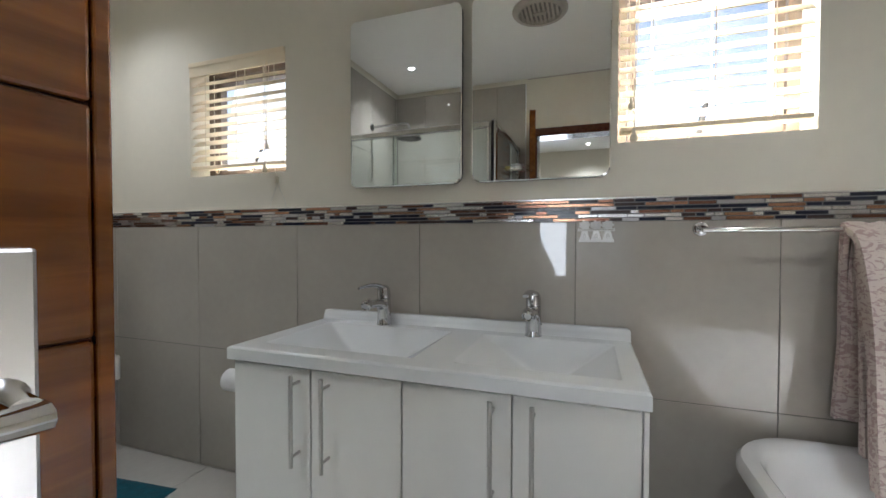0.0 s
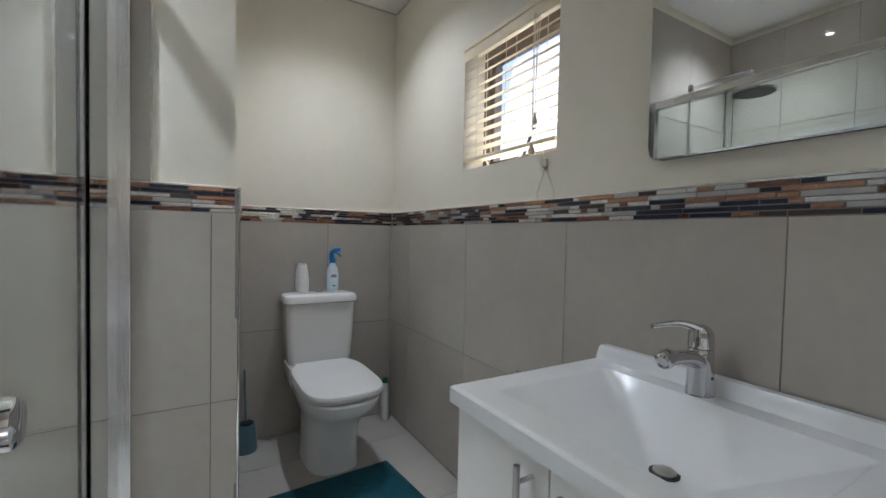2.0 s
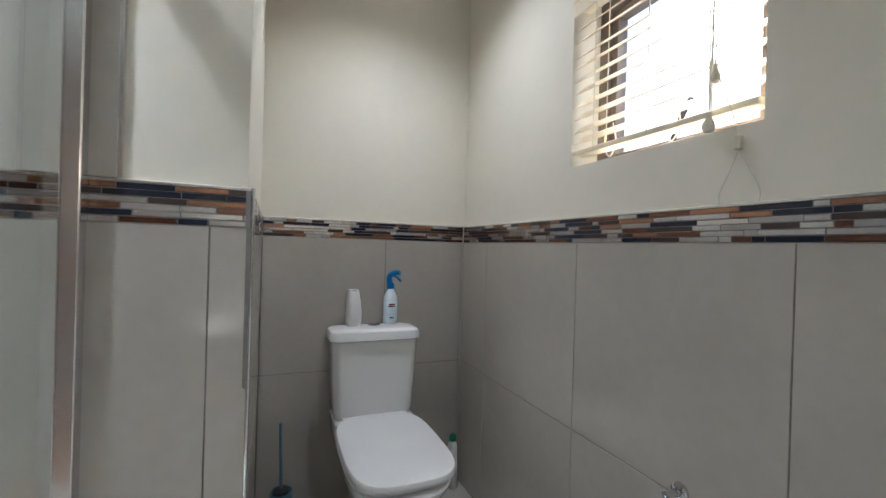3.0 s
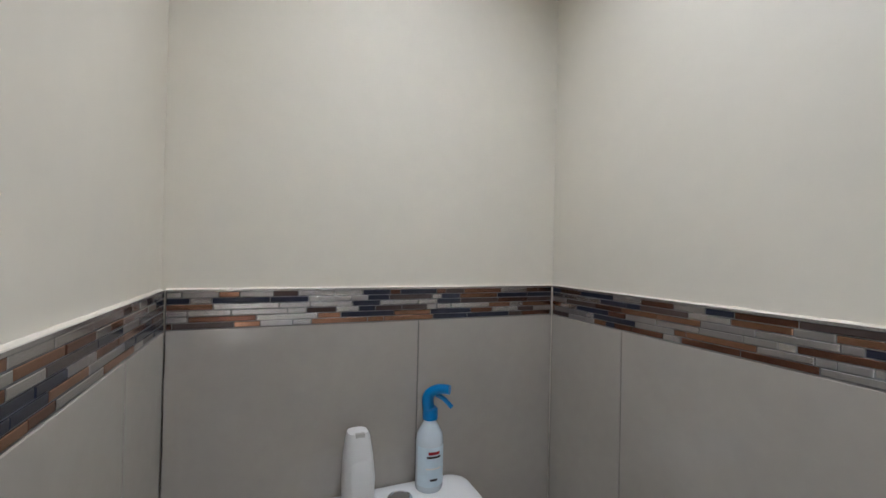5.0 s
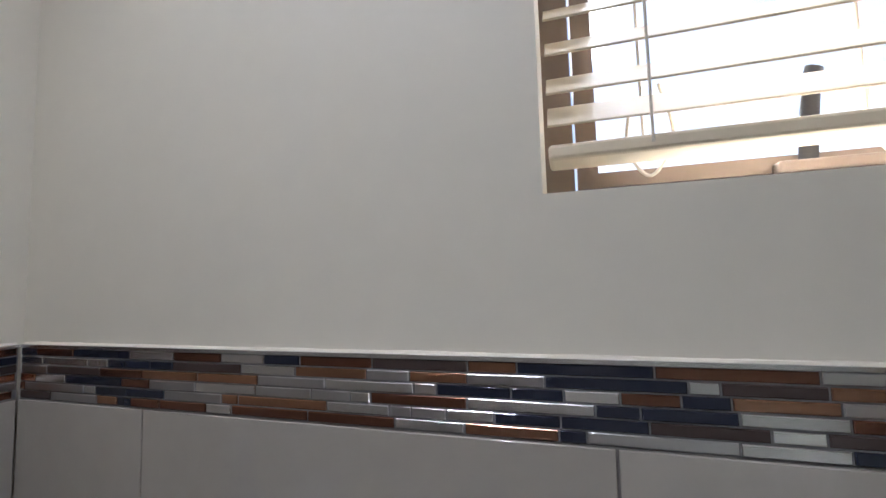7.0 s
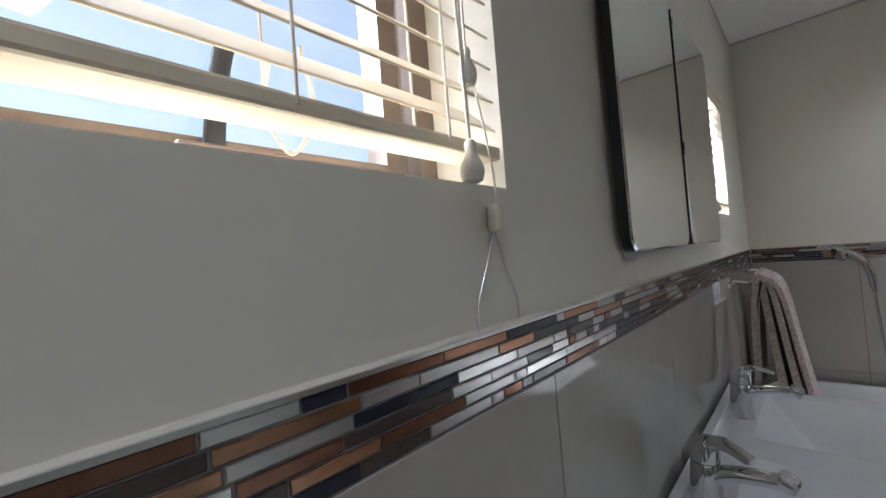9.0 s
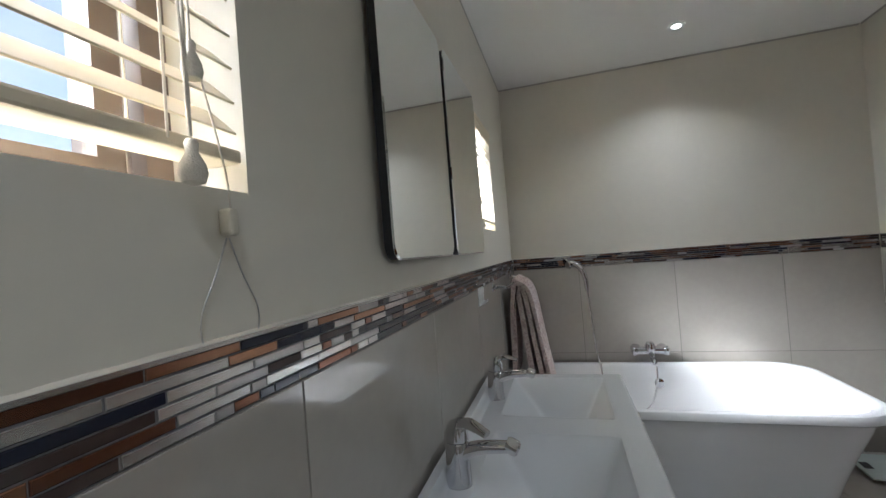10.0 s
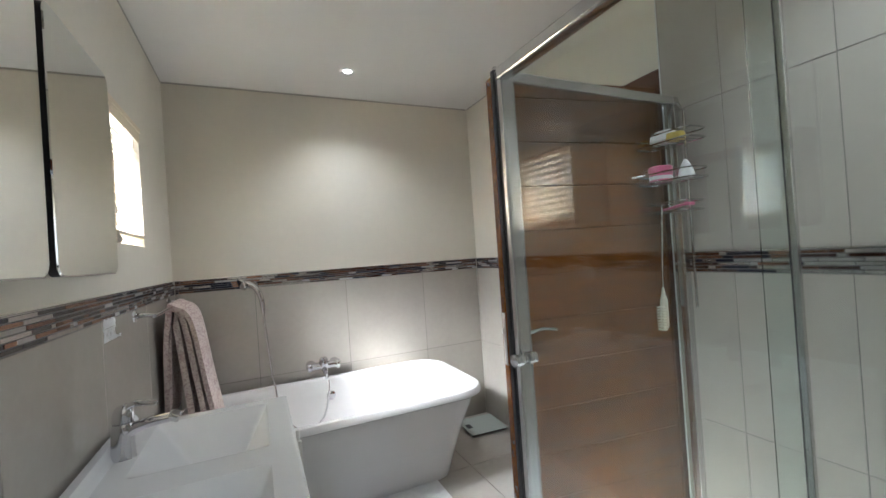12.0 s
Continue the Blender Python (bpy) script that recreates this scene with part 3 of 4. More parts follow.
door = thing("door_1", (-0.425, -2.105, 0), "reddish-brown wooden door of horizontal boards, standing open", "door", kind="structure")
DM = Matrix.Translation((-0.425, -2.105, 0)) @ Matrix.Rotation(radians(82.2), 4, "Z")   # x runs along the leaf from the hinge
LW, LT, LH = 0.790, 0.040, 2.005
for x0, x1 in ((0, 0.012), (LW - 0.012, LW)):
    part("stile", box((x0, -LT / 2, 0.012), (x1, LT / 2, LH), 0.002, m=DM), WOOD, door)
z, k = 0.012, 0
while z < LH - 0.01:
    top = min(z + 0.1745, LH)
    part("board", box((0.0125, -LT / 2 + 0.001, z + 0.0008), (LW - 0.0125, LT / 2 - 0.001, top - 0.0008), 0.0035, m=DM), WOOD, door)
    z, k = top, k + 1
part("core", box((0.01, -LT / 2 + 0.008, 0.014), (LW - 0.01, LT / 2 - 0.008, LH - 0.002), m=DM), FRAME_WOOD, door)
for side in (1, -1):
    y = side * LT / 2
    px, pz = LW - 0.066, 1.03
    plate = part("door_handle", box((px - 0.020, y, pz - 0.115), (px + 0.020, y + side * 0.006, pz + 0.098), 0.003, m=DM), ALU, door, "satin chrome lever handle on a long plate")
    part("neck", lathe([(0.016, 0), (0.012, 0.010), (0.011, 0.040)], m=DM @ Matrix.Translation((px, y + side * 0.006, pz)) @ Matrix.Rotation(-side * math.pi / 2, 4, "X"), segs=18), CHROME, plate, "", True)
    lev = tube([DM @ Vector((px + 0.008, y + side * 0.045, pz - 0.002)), DM @ Vector((px - 0.02, y + side * 0.049, pz)), DM @ Vector((px - 0.06, y + side * 0.048, pz + 0.006)), DM @ Vector((px - 0.12, y + side * 0.046, pz - 0.004))], 0.013, 12, flat=0.75, r_end=0.009)
    part("lever", lev, CHROME, plate, "", True)
part("lock_plate", box((LW - 0.001, -0.011, 0.90), (LW + 0.0015, 0.011, 1.10), m=DM), STEEL, door, "steel lock plate")
part("latch_bolt", box((LW + 0.001, -0.006, 1.02), (LW + 0.010, 0.006, 1.04), 0.002, m=DM), STEEL, door)

# ---- bedroom curtain ----
def curtain(x0, x1, label, drawn=0.0):
    """Gathered cloth from the rod to the floor; drawn: how far its lower part swings to the side."""
    t = thing("curtain", ((x0 + x1) / 2, YB + 0.09, 2.0), label, "curtain", "bedroom curtains")
    n = int((x1 - x0) * 56)
    loops = []
    for z in (0.002, 0.4, 0.7, 1.0, 1.3, 2.02):
        w = x1 - x0 + drawn * min(1, max(0, (1.5 - z) / 0.9)) ** 1.6
        loops.append([Vector((x0 + w * i / n, YB + 0.09 + 0.028 * math.sin(i * 0.9) + 0.01 * math.sin(i * 0.37 + z), z)) for i in range(n + 1)])
    part("cloth", rings(loops, close=False, cap=(False, False)), CURTAIN, t, "", True)


curtain(-1.45, -0.76, "white sheer curtain gathered beside the bedroom window", 0.36)
curtain(-0.30, 1.25, "white sheer curtain drawn across the bedroom window")
crod = thing("curtain_rod", (-0.1, YB + 0.09, 2.04), "grey metal curtain rod over the bedroom window", "curtain rod")
part("rod", rod((-1.6, YB + 0.09, 2.04), (1.5, YB + 0.09, 2.04), 0.016), STEEL, crod, "", True)
for x in (-1.5, 1.4):
    part("bracket", rod((x, YB, 2.04), (x, YB + 0.09, 2.04), 0.008), STEEL, crod)

# ---- vanity ----
VX0, VX1, VY, VZ = -1.026, 0.179, -0.548, 0.800
van = thing("vanity_cabinet", ((VX0 + VX1) / 2, -0.27, 0), "white lacquered four-door vanity cabinet against the tiles", "cabinet")
part("body", box((VX0 + 0.008, -0.505, 0.0), (VX1 - 0.002, -0.006, 0.655), 0.002), CABINET, van)
for x in (VX0 + 0.008, VX1 - 0.020):
    part("side_panel", box((x, -0.505, 0.656), (x + 0.018, -0.006, 0.758)), CABINET, van)
part("front_rail", box((VX0 + 0.027, -0.505, 0.656), (VX1 - 0.021, -0.490, 0.758)), CABINET, van)
part("back_rail", box((VX0 + 0.027, -0.022, 0.656), (VX1 - 0.021, -0.006, 0.758)), CABINET, van)
joints = (-1.018, -0.727, -0.431, -0.131, 0.163)
hand_x = (-0.768, -0.664, -0.179, -0.078)
for a, b, hx in zip(joints, joints[1:], hand_x):
    d = part("cabinet_door", box((a + 0.002, -0.528, 0.055), (b - 0.002, -0.507, 0.750), 0.002), CABINET, van, "plain white door")
    h = part("bar_handle", rod((hx, -0.566, 0.47), (hx, -0.566, 0.742), 0.0062, 14), STEEL, d, "brushed steel bar handle", True)
    for z in (0.50, 0.712):
        part("handle_post", rod((hx, -0.527, z), (hx, -0.566, z), 0.0048, 10), STEEL, d, "", True)
part("end_panel", box((0.165, -0.528, 0.0), (0.176, -0.506, 0.750), 0.001), CABINET, van)
part("plinth", box((VX0 + 0.03, -0.49, 0.0), (VX1 - 0.03, -0.48, 0.05)), CABINET, van)


def basin_height(x, y):
    """The moulded top: two sloping rectangular bowls, a raised back ledge."""
    z = VZ
    for x0, x1 in ((-0.945, -0.425), (-0.300, 0.122)):
        y0, y1 = -0.472, -0.112
        dx = min(x - x0, x1 - x)
        if dx > 0 and y0 < y < y1:
            slopes = ((x - x0) * 0.48, (x1 - x) * 0.60, (y - y0) * 1.3, (y1 - y) * 0.85, 0.112)
            z -= max(0.0, -math.log(sum(math.exp(-k * 170) for k in slopes)) / 170 + 0.002)
    if y > -0.052:
        k = min(1, (y + 0.052) / 0.018)
        z += 0.036 * k * k * (3 - 2 * k)
    return z


top = thing("double_basin", ((VX0 + VX1) / 2, -0.27, 0.757), "white moulded double basin top on the vanity cabinet", "basin")
bm = bmesh.new()
nx, ny = 260, 120
ys = [VY + (-0.012 - VY) * j / ny for j in range(ny + 1)]
grid = []
for j, y in enumerate(ys):
    row = []
    for i in range(nx + 1):
        x = VX0 + (VX1 - VX0) * i / nx
        z = basin_height(x, y)
        e = min(x - VX0, VX1 - x, y - VY)
        z -= 0.006 * max(0, 1 - e / 0.008) ** 2
        row.append(bm.verts.new((x, y, z)))
    grid.append(row)
for j in range(ny):
    for i in range(nx):
        bm.faces.new((grid[j][i], grid[j][i + 1], grid[j + 1][i + 1], grid[j + 1][i]))
rim_loop = grid[0] + [grid[j][nx] for j in range(1, ny + 1)] + grid[ny][-2::-1] + [grid[j][0] for j in range(ny - 1, 0, -1)]
low = [bm.verts.new((v.co.x, v.co.y, 0.760)) for v in rim_loop]
for i in range(len(low)):
    j = (i + 1) % len(low)
    bm.faces.new((rim_loop[i], rim_loop[j], low[j], low[i]))
part("moulded_top", bm, BASIN, top, "", True)
for cx in (-0.683, -0.09):
    part("waste_gasket", lathe([(0.028, 0), (0.028, 0.003), (0.023, 0.0035)], (cx, -0.262, basin_height(cx, -0.262) + 0.0002), 24), DARK, top, "dark gap round the waste")
    part("plug_hole", lathe([(0.0215, 0), (0.0215, 0.006), (0.017, 0.009), (0.006, 0.010)], (cx, -0.262, basin_height(cx, -0.262) + 0.0005), 24), STEEL, top, "chrome waste", True)


def basin_tap(p, swing):
    t = thing("basin_mixer", p, "chrome single-lever basin mixer on the basin ledge", "tap", "basin taps")
    x, y, z = p
    turn = [2 * math.pi * i / 24 for i in range(24)]
    part("body", rings([[Vector((x + rx * math.cos(a), y - lean + ry * math.sin(a), z + h)) for a in turn]
                        for h, rx, ry, lean in ((0, 0.0295, 0.034, 0), (0.004, 0.0288, 0.033, 0), (0.04, 0.0272, 0.0305, 0.001), (0.075, 0.0265, 0.0295, 0.003), (0.100, 0.0265, 0.0285, 0.004), (0.104, 0.0240, 0.0265, 0.004))]), CHROME, t, "", True)
    part("cap", rings([[Vector((x + rx * math.cos(a), y - lean + ry * math.sin(a), z + h)) for a in turn]
                       for h, rx, ry, lean in ((0.1045, 0.0235, 0.0260, 0.004), (0.107, 0.0265, 0.0285, 0.004), (0.130, 0.0262, 0.0280, 0.005), (0.144, 0.0240, 0.0260, 0.007), (0.153, 0.0185, 0.0205, 0.010), (0.158, 0.0090, 0.0110, 0.013))]), CHROME, t, "", True)
    sp = part("spout", tube([(x, y - 0.002, z + 0.062), (x, y - 0.030, z + 0.082), (x, y - 0.070, z + 0.092), (x, y - 0.140, z + 0.096)], 0.0235, 16, flat=0.85, r_end=0.0160), CHROME, t, "", True)
    part("nozzle", lathe([(0.0150, -0.012), (0.0190, -0.004), (0.0190, 0.016), (0.0150, 0.021), (0.0115, 0.017)], m=aim((x, y - 0.132, z + 0.099), (x, y - 0.24, z + 0.045)), segs=18), CHROME, sp, "", True)
    path = [(0.0, 0.002, 0.122), (0.004, 0.016, 0.146), (0.022, 0.040, 0.157), (0.040, 0.066, 0.155), (0.056, 0.092, 0.149)]
    part("lever", tube([(x - a * swing, y - b, z + c) for a, b, c in path], 0.0225, 14, flat=0.5, r_end=0.0110), CHROME, t, "", True)
    part("marker", lathe([(0.004, 0), (0.003, 0.0015)], m=aim((x + 0.0268, y - 0.004, z + 0.042), (x + 1, y - 0.004, z + 0.042)), segs=10), DARK, t)


basin_tap((-0.722, -0.070, 0.800), 1.1)
basin_tap((-0.137, -0.070, 0.800), 0.25)

# ---- mirrors ----
def wall_mirror(x0, x1, z0, z1):
    t = thing("wall_mirror", ((x0 + x1) / 2, T, z0), "frameless wall mirror with rounded corners above the vanity", "mirror", "mirrors over the basins")

    def plate(a, y):
        return [Vector((p.x, y, p.y)) for p in outline(x0 + a, x1 - a, z0 + a, z1 - a, 0, 0.035)]
    part("backing", rings([plate(0.001, -0.003), plate(0.001, -0.0205), plate(0.0005, -0.0225)]), DARK, t, "dark backing edge", True)
    for x in (x0 + 0.08, x1 - 0.08):
        for z in (z0 + 0.09, z1 - 0.09):
            part("standoff", box((x - 0.03, -0.003, z - 0.03), (x + 0.03, T, z + 0.03)), DARK, t)
    part("mirror_glass", rings([plate(0.0, -0.0228), plate(0.0, -0.0236), plate(0.004, -0.0262)]), MIRROR, t, "silvered glass")


wall_mirror(-0.905, -0.416, 1.352, 2.042)
wall_mirror(-0.376, 0.112, 1.352, 2.046)

# ---- hooks, rail, towel ----
hk = thing("hook_rack", (0.068, 0, 1.14), "small white decorative three-hook rack on the tiles", "hook rack")
part("base_strip", box((0.010, -0.004, 1.128), (0.126, 0.001, 1.137), 0.0015), PLASTIC, hk)
for z in (1.1665, 1.1725):
    part("cross_strip", box((0.006, -0.0045, z), (0.130, 0.001, z + 0.0032), 0.001), PLASTIC, hk)
for i in range(3):
    x = 0.030 + i * 0.038
    flower = [[Vector((x + k * 0.0185 * (1 + 0.13 * math.cos(7 * a)) * math.cos(a), y, 1.188 + k * 0.0150 * (1 + 0.13 * math.cos(7 * a)) * math.sin(a)))
               for a in [-2 * math.pi * i / 42 for i in range(42)]] for k, y in ((1.0, 0.001), (1.0, -0.003), (0.8, -0.0058), (0.62, -0.0040), (0.40, -0.0062), (0.15, -0.0045))]
    part("rosette", rings(flower), PLASTIC, hk, "flower-shaped top", True)
    panel = [[Vector((x + k * u, y, z)) for u, z in ((-0.0175, 1.137), (0.0175, 1.137), (0.0095, 1.167), (-0.0095, 1.167))] for k, y in ((1, 0.001), (1, -0.003), (0.94, -0.004))]
    part("panel", rings(panel), PLASTIC, hk)
    drop = [[Vector((x + 0.0062 * math.sin(a) * (1 - 0.35 * math.cos(a)), y, 1.151 + 0.0085 * math.cos(a))) for a in [2 * math.pi * q / 18 for q in range(18)]] for y in (-0.0035, -0.0050)]
    part("dark_inlay", rings(drop), STEEL, hk, "dark drop-shaped opening")
    part("hook", tube([(x, -0.003, 1.147), (x, -0.012, 1.138), (x, -0.019, 1.137), (x, -0.021, 1.145)], 0.0024, 8), PLASTIC, hk, "", True)

rail = thing("towel_rail", (0.72, 0, 1.167), "chrome towel rail fixed to the tiled wall", "towel rail")
part("bar", rod((0.375, -0.072, 1.167), (1.10, -0.072, 1.167), 0.008, 14), CHROME, rail, "", True)
for x in (0.385, 1.09):
    part("bracket", tube([(x, 0.0, 1.172), (x, -0.03, 1.174), (x, -0.074, 1.167)], 0.014, 12, flat=0.8, r_end=0.010), CHROME, rail, "", True)
    part("rose", lathe([(0.024, 0), (0.022, 0.006), (0.014, 0.010)], m=Matrix.Translation((x, 0, 1.172)) @ Matrix.Rotation(math.pi / 2, 4, "X"), segs=20), CHROME, rail, "", True)

towel = thing("bath_towel", (0.92, -0.09, 1.18), "dusty pink and cream patterned towel folded over the rail", "towel")


def towel_fold(x0, x1, y_top, zb, y_bot, back_z, thick, name):
    """A thick folded sheet over the bar: profile in y and z, run along x with soft waves."""
    mid = [(-0.022, back_z), (-0.030, 0.95), (-0.045, 1.10), (-0.058, 1.178), (-0.072, 1.1825), (-0.086, 1.176), (y_top, 1.10), ((y_top + y_bot) / 2, (1.10 + zb) / 2), (y_bot, zb)]
    c = curve_points([(0, y, z) for y, z in mid], 6)
    outer, inner = [], []
    for i, p in enumerate(c):
        d = (c[min(i + 1, len(c) - 1)] - c[max(i - 1, 0)]).normalized()
        nrm = Vector((0, -d.z, d.y))
        outer.append(p + nrm * thick)
        inner.append(p)
    prof = outer + inner[::-1]
    loops, n = [], 26
    for k in range(n + 1):
        x = x0 + (x1 - x0) * k / n
        loops.append([Vector((x + 0.006 * math.sin(p.z * 9), p.y - max(0, 1.17 - p.z) * 0.006 * math.sin(k * 0.75 + p.z * 3) * (1 if p.y < -0.075 else 0.1), p.z + 0.004 * math.sin(k * 1.3))) for p in prof])
    part(name, rings(loops), TOWEL, towel, "", True)


towel_fold(0.742, 1.070, -0.100, 0.56, -0.150, 0.70, 0.030, "inner_fold")
towel_fold(0.734, 1.078, -0.132, 0.50, -0.212, 0.68, 0.026, "middle_fold")
towel_fold(0.722, 1.085, -0.160, 0.44, -0.262, 0.62, 0.022, "outer_fold")

# ---- bath ----
bath = thing("bathtub", (0.87, -0.86, 0), "white freestanding acrylic bathtub with rolled rim beside the wall", "bathtub")


def ring_at(x0, x1, y0, y1, z, r):
    return outline(x0, x1, y0, y1, z, r, 9)


R0 = (0.430, 1.318, -1.690, -0.030)
prof = [(0.185, 0.0, 0.10), (0.180, 0.02, 0.10), (0.150, 0.14, 0.12), (0.105, 0.30, 0.14), (0.062, 0.43, 0.16), (0.045, 0.492, 0.17), (0.040, 0.500, 0.18), (0.012, 0.500, 0.20), (0.0, 0.510, 0.21),
        (0.001, 0.530, 0.21), (0.010, 0.544, 0.205), (0.026, 0.548, 0.20), (0.045, 0.544, 0.19), (0.058, 0.528, 0.18), (0.075, 0.44, 0.17), (0.105, 0.28, 0.16), (0.145, 0.17, 0.14), (0.20, 0.142, 0.12)]
part("shell", rings([ring_at(R0[0] + a, R0[1] - a, R0[2] + a * 1.12, R0[3] - a * 1.12, z, r) for a, z, r in prof]), ACRYLIC, bath, "", True)
part("overflow", lathe([(0.030, 0), (0.028, 0.006), (0.012, 0.009)], m=aim((1.228, -0.88, 0.43), (0.5, -0.88, 0.55)), segs=24), CHROME, bath, "chrome overflow", True)
part("waste", lathe([(0.03, 0), (0.028, 0.004), (0.01, 0.005)], (0.87, -0.9, 0.1425), 24), CHROME, bath, "chrome waste", True)

mx = thing("bath_mixer", (1.300, -0.88, 0.64), "chrome wall-mounted bath mixer with lever above the bath", "tap")
part("body", tube([(1.285, -0.79, 0.625), (1.280, -0.88, 0.628), (1.285, -0.97, 0.625)], 0.025, 16), CHROME, mx, "", True)
for y in (-0.80, -0.96):
    part("rose", lathe([(0.034, 0), (0.032, 0.010), (0.022, 0.022), (0.018, 0.065)], m=aim((XE, y, 0.625), (0, y, 0.625)), segs=22), CHROME, mx, "", True)
for y, s in ((-0.785, 1), (-0.975, -1)):
    part("end_cap", lathe([(0.022, 0), (0.031, 0.008), (0.034, 0.020), (0.030, 0.032), (0.016, 0.040)], m=aim((1.285, y - s * 0.02, 0.625), (1.285, y + s, 0.625)), segs=18), CHROME, mx, "", True)
part("spout", tube([(1.275, -0.88, 0.618), (1.230, -0.88, 0.60), (1.175, -0.88, 0.592), (1.150, -0.88, 0.575)], 0.018, 14, r_end=0.014), CHROME, mx, "", True)
part("cartridge", lathe([(0.031, -0.025), (0.034, 0), (0.030, 0.03), (0.020, 0.048), (0.008, 0.052)], (1.278, -0.88, 0.635), 18), CHROME, mx, "", True)
part("lever", tube([(1.278, -0.88, 0.675), (1.240, -0.87, 0.690), (1.170, -0.855, 0.694)], 0.014, 12, flat=0.5, r_end=0.008), CHROME, mx, "", True)

hs = thing("hand_shower", (1.320, -0.45, 1.2), "chrome hand shower on a wall holder with a silver hose", "shower")
part("holder", tube([(XE, -0.435, 1.222), (1.330, -0.435, 1.226), (1.300, -0.435, 1.222)], 0.022, 14, r_end=0.016), CHROME, hs, "", True)
part("handset", tube([(1.302, -0.415, 1.232), (1.292, -0.445, 1.225), (1.280, -0.485, 1.185), (1.276, -0.505, 1.12), (1.276, -0.510, 1.06)], 0.021, 14, r_end=0.015), CHROME, hs, "", True)
part("spray_head", lathe([(0.018, 0), (0.040, 0.012), (0.043, 0.024), (0.036, 0.030)], m=aim((1.305, -0.412, 1.238), (1.260, -0.33, 1.20)), segs=22), CHROME, hs, "", True)
part("cone_nut", rod((1.276, -0.510, 1.065), (1.275, -0.512, 1.03), 0.014, 14, r2=0.009), CHROME, hs, "", True)
part("hose", tube([(1.275, -0.512, 1.03), (1.272, -0.525, 0.82), (1.264, -0.540, 0.62), (1.225, -0.552, 0.560), (1.175, -0.58, 0.40), (1.13, -0.70, 0.26), (1.16, -0.82, 0.30), (1.115, -0.865, 0.45), (1.145, -0.878, 0.56)], 0.0062, 10, 12), ALU, hs, "silver ribbed hose", True)

mx.location.y += 0.03
hs.location.y += 0.02

# ---- floor things by the bath ----
mat_b = thing("bath_mat", (0.40, -1.07, 0), "white cotton bath mat on the floor beside the bath", "bath mat")
bm = bmesh.new()
n = 22
rows_m = [[bm.verts.new((0.19 + 0.41 * i / n, -1.365 + 0.59 * j / n, 0.010 + 0.003 * math.sin(i * 1.7) * math.sin(j * 1.3))) for i in range(n + 1)] for j in range(n + 1)]
for j in range(n):
    for i in range(n):
        bm.faces.new((rows_m[j][i], rows_m[j][i + 1], rows_m[j + 1][i + 1], rows_m[j + 1][i]))
ret = bmesh.ops.extrude_face_region(bm, geom=list(bm.faces))
for v in ret["geom"]:
    if isinstance(v, bmesh.types.BMVert):
        v.co.z = 0.001
part("fabric", bm, WHITE_CLOTH, mat_b, "", True)

sc = thing("bathroom_scale", (1.115, -1.955, 0), "pale glass bathroom scale on the floor by the bath", "scale")
SM = Matrix.Translation((1.115, -1.958, 0)) @ Matrix.Rotation(radians(-4), 4, "Z")
part("glass_plate", box((-0.148, -0.148, 0.016), (0.148, 0.148, 0.024), 0.003, m=SM), SCALE_GLASS, sc)
part("base", box((-0.138, -0.138, 0.006), (0.138, 0.138, 0.0155), 0.002, m=SM), DARK, sc)
part("display", box((-0.035, 0.085, 0.0242), (0.035, 0.125, 0.0252), m=SM), DARK, sc, "dark display")
for x, y in ((-0.10, -0.10), (0.10, -0.10), (-0.10, 0.10), (0.10, 0.10)):
    part("foot", lathe([(0.018, 0), (0.016, 0.0065)], m=SM @ Matrix.Translation((x, y, 0)), segs=14), DARK, sc)

# ---- toilet ----
TY = -0.475
wc = thing("toilet", (-2.3, TY, 0), "white close-coupled ceramic toilet with the lid closed", "toilet")
secs = [(-2.335, 0.205, 0.130, 0.0, 3.0), (-2.335, 0.203, 0.128, 0.02, 3.0), (-2.335, 0.200, 0.125, 0.10, 3.0), (-2.332, 0.203, 0.127, 0.19, 2.9), (-2.315, 0.232, 0.140, 0.255, 2.8),
        (-2.285, 0.285, 0.160, 0.31, 2.7), (-2.262, 0.318, 0.176, 0.36, 2.9), (-2.255, 0.328, 0.182, 0.395, 3.0), (-2.255, 0.322, 0.178, 0.402, 3.0)]
part("bowl", rings([oval(c, TY, hx, hy, z, p) for c, hx, hy, z, p in secs]), CERAMIC, wc, "", True)
part("deck", rings([outline(-2.652, -2.44, TY - w, TY + w, z, 0.03) for w, z in ((0.130, 0.26), (0.165, 0.34), (0.172, 0.40), (0.172, 0.428), (0.165, 0.433))]), CERAMIC, wc, "", True)
part("seat", rings([oval(-2.222, TY, 0.272 - k, 0.184 - k, z, 3.4) for k, z in ((0.006, 0.404), (0.0, 0.408), (0.0, 0.418), (0.005, 0.4215))]), PLASTIC, wc, "", True)
part("lid", rings([oval(-2.216, TY, 0.284 - k, 0.187 - k, z, 3.6) for k, z in ((0.004, 0.4235), (0.0, 0.427), (0.0, 0.438), (0.004, 0.4445), (0.016, 0.448), (0.06, 0.450), (0.16, 0.4505))]), PLASTIC, wc, "closed white seat lid", True)
part("hinge_bar", box((-2.492, TY - 0.14, 0.430), (-2.468, TY + 0.14, 0.446), 0.006), PLASTIC, wc)
part("cistern", rings([outline(-2.653, -2.478 + f, TY - w, TY + w, z, 0.035) for f, w, z in ((-0.012, 0.165, 0.434), (-0.004, 0.172, 0.46), (0.0, 0.180, 0.60), (0.004, 0.186, 0.762))]), CERAMIC, wc, "", True)
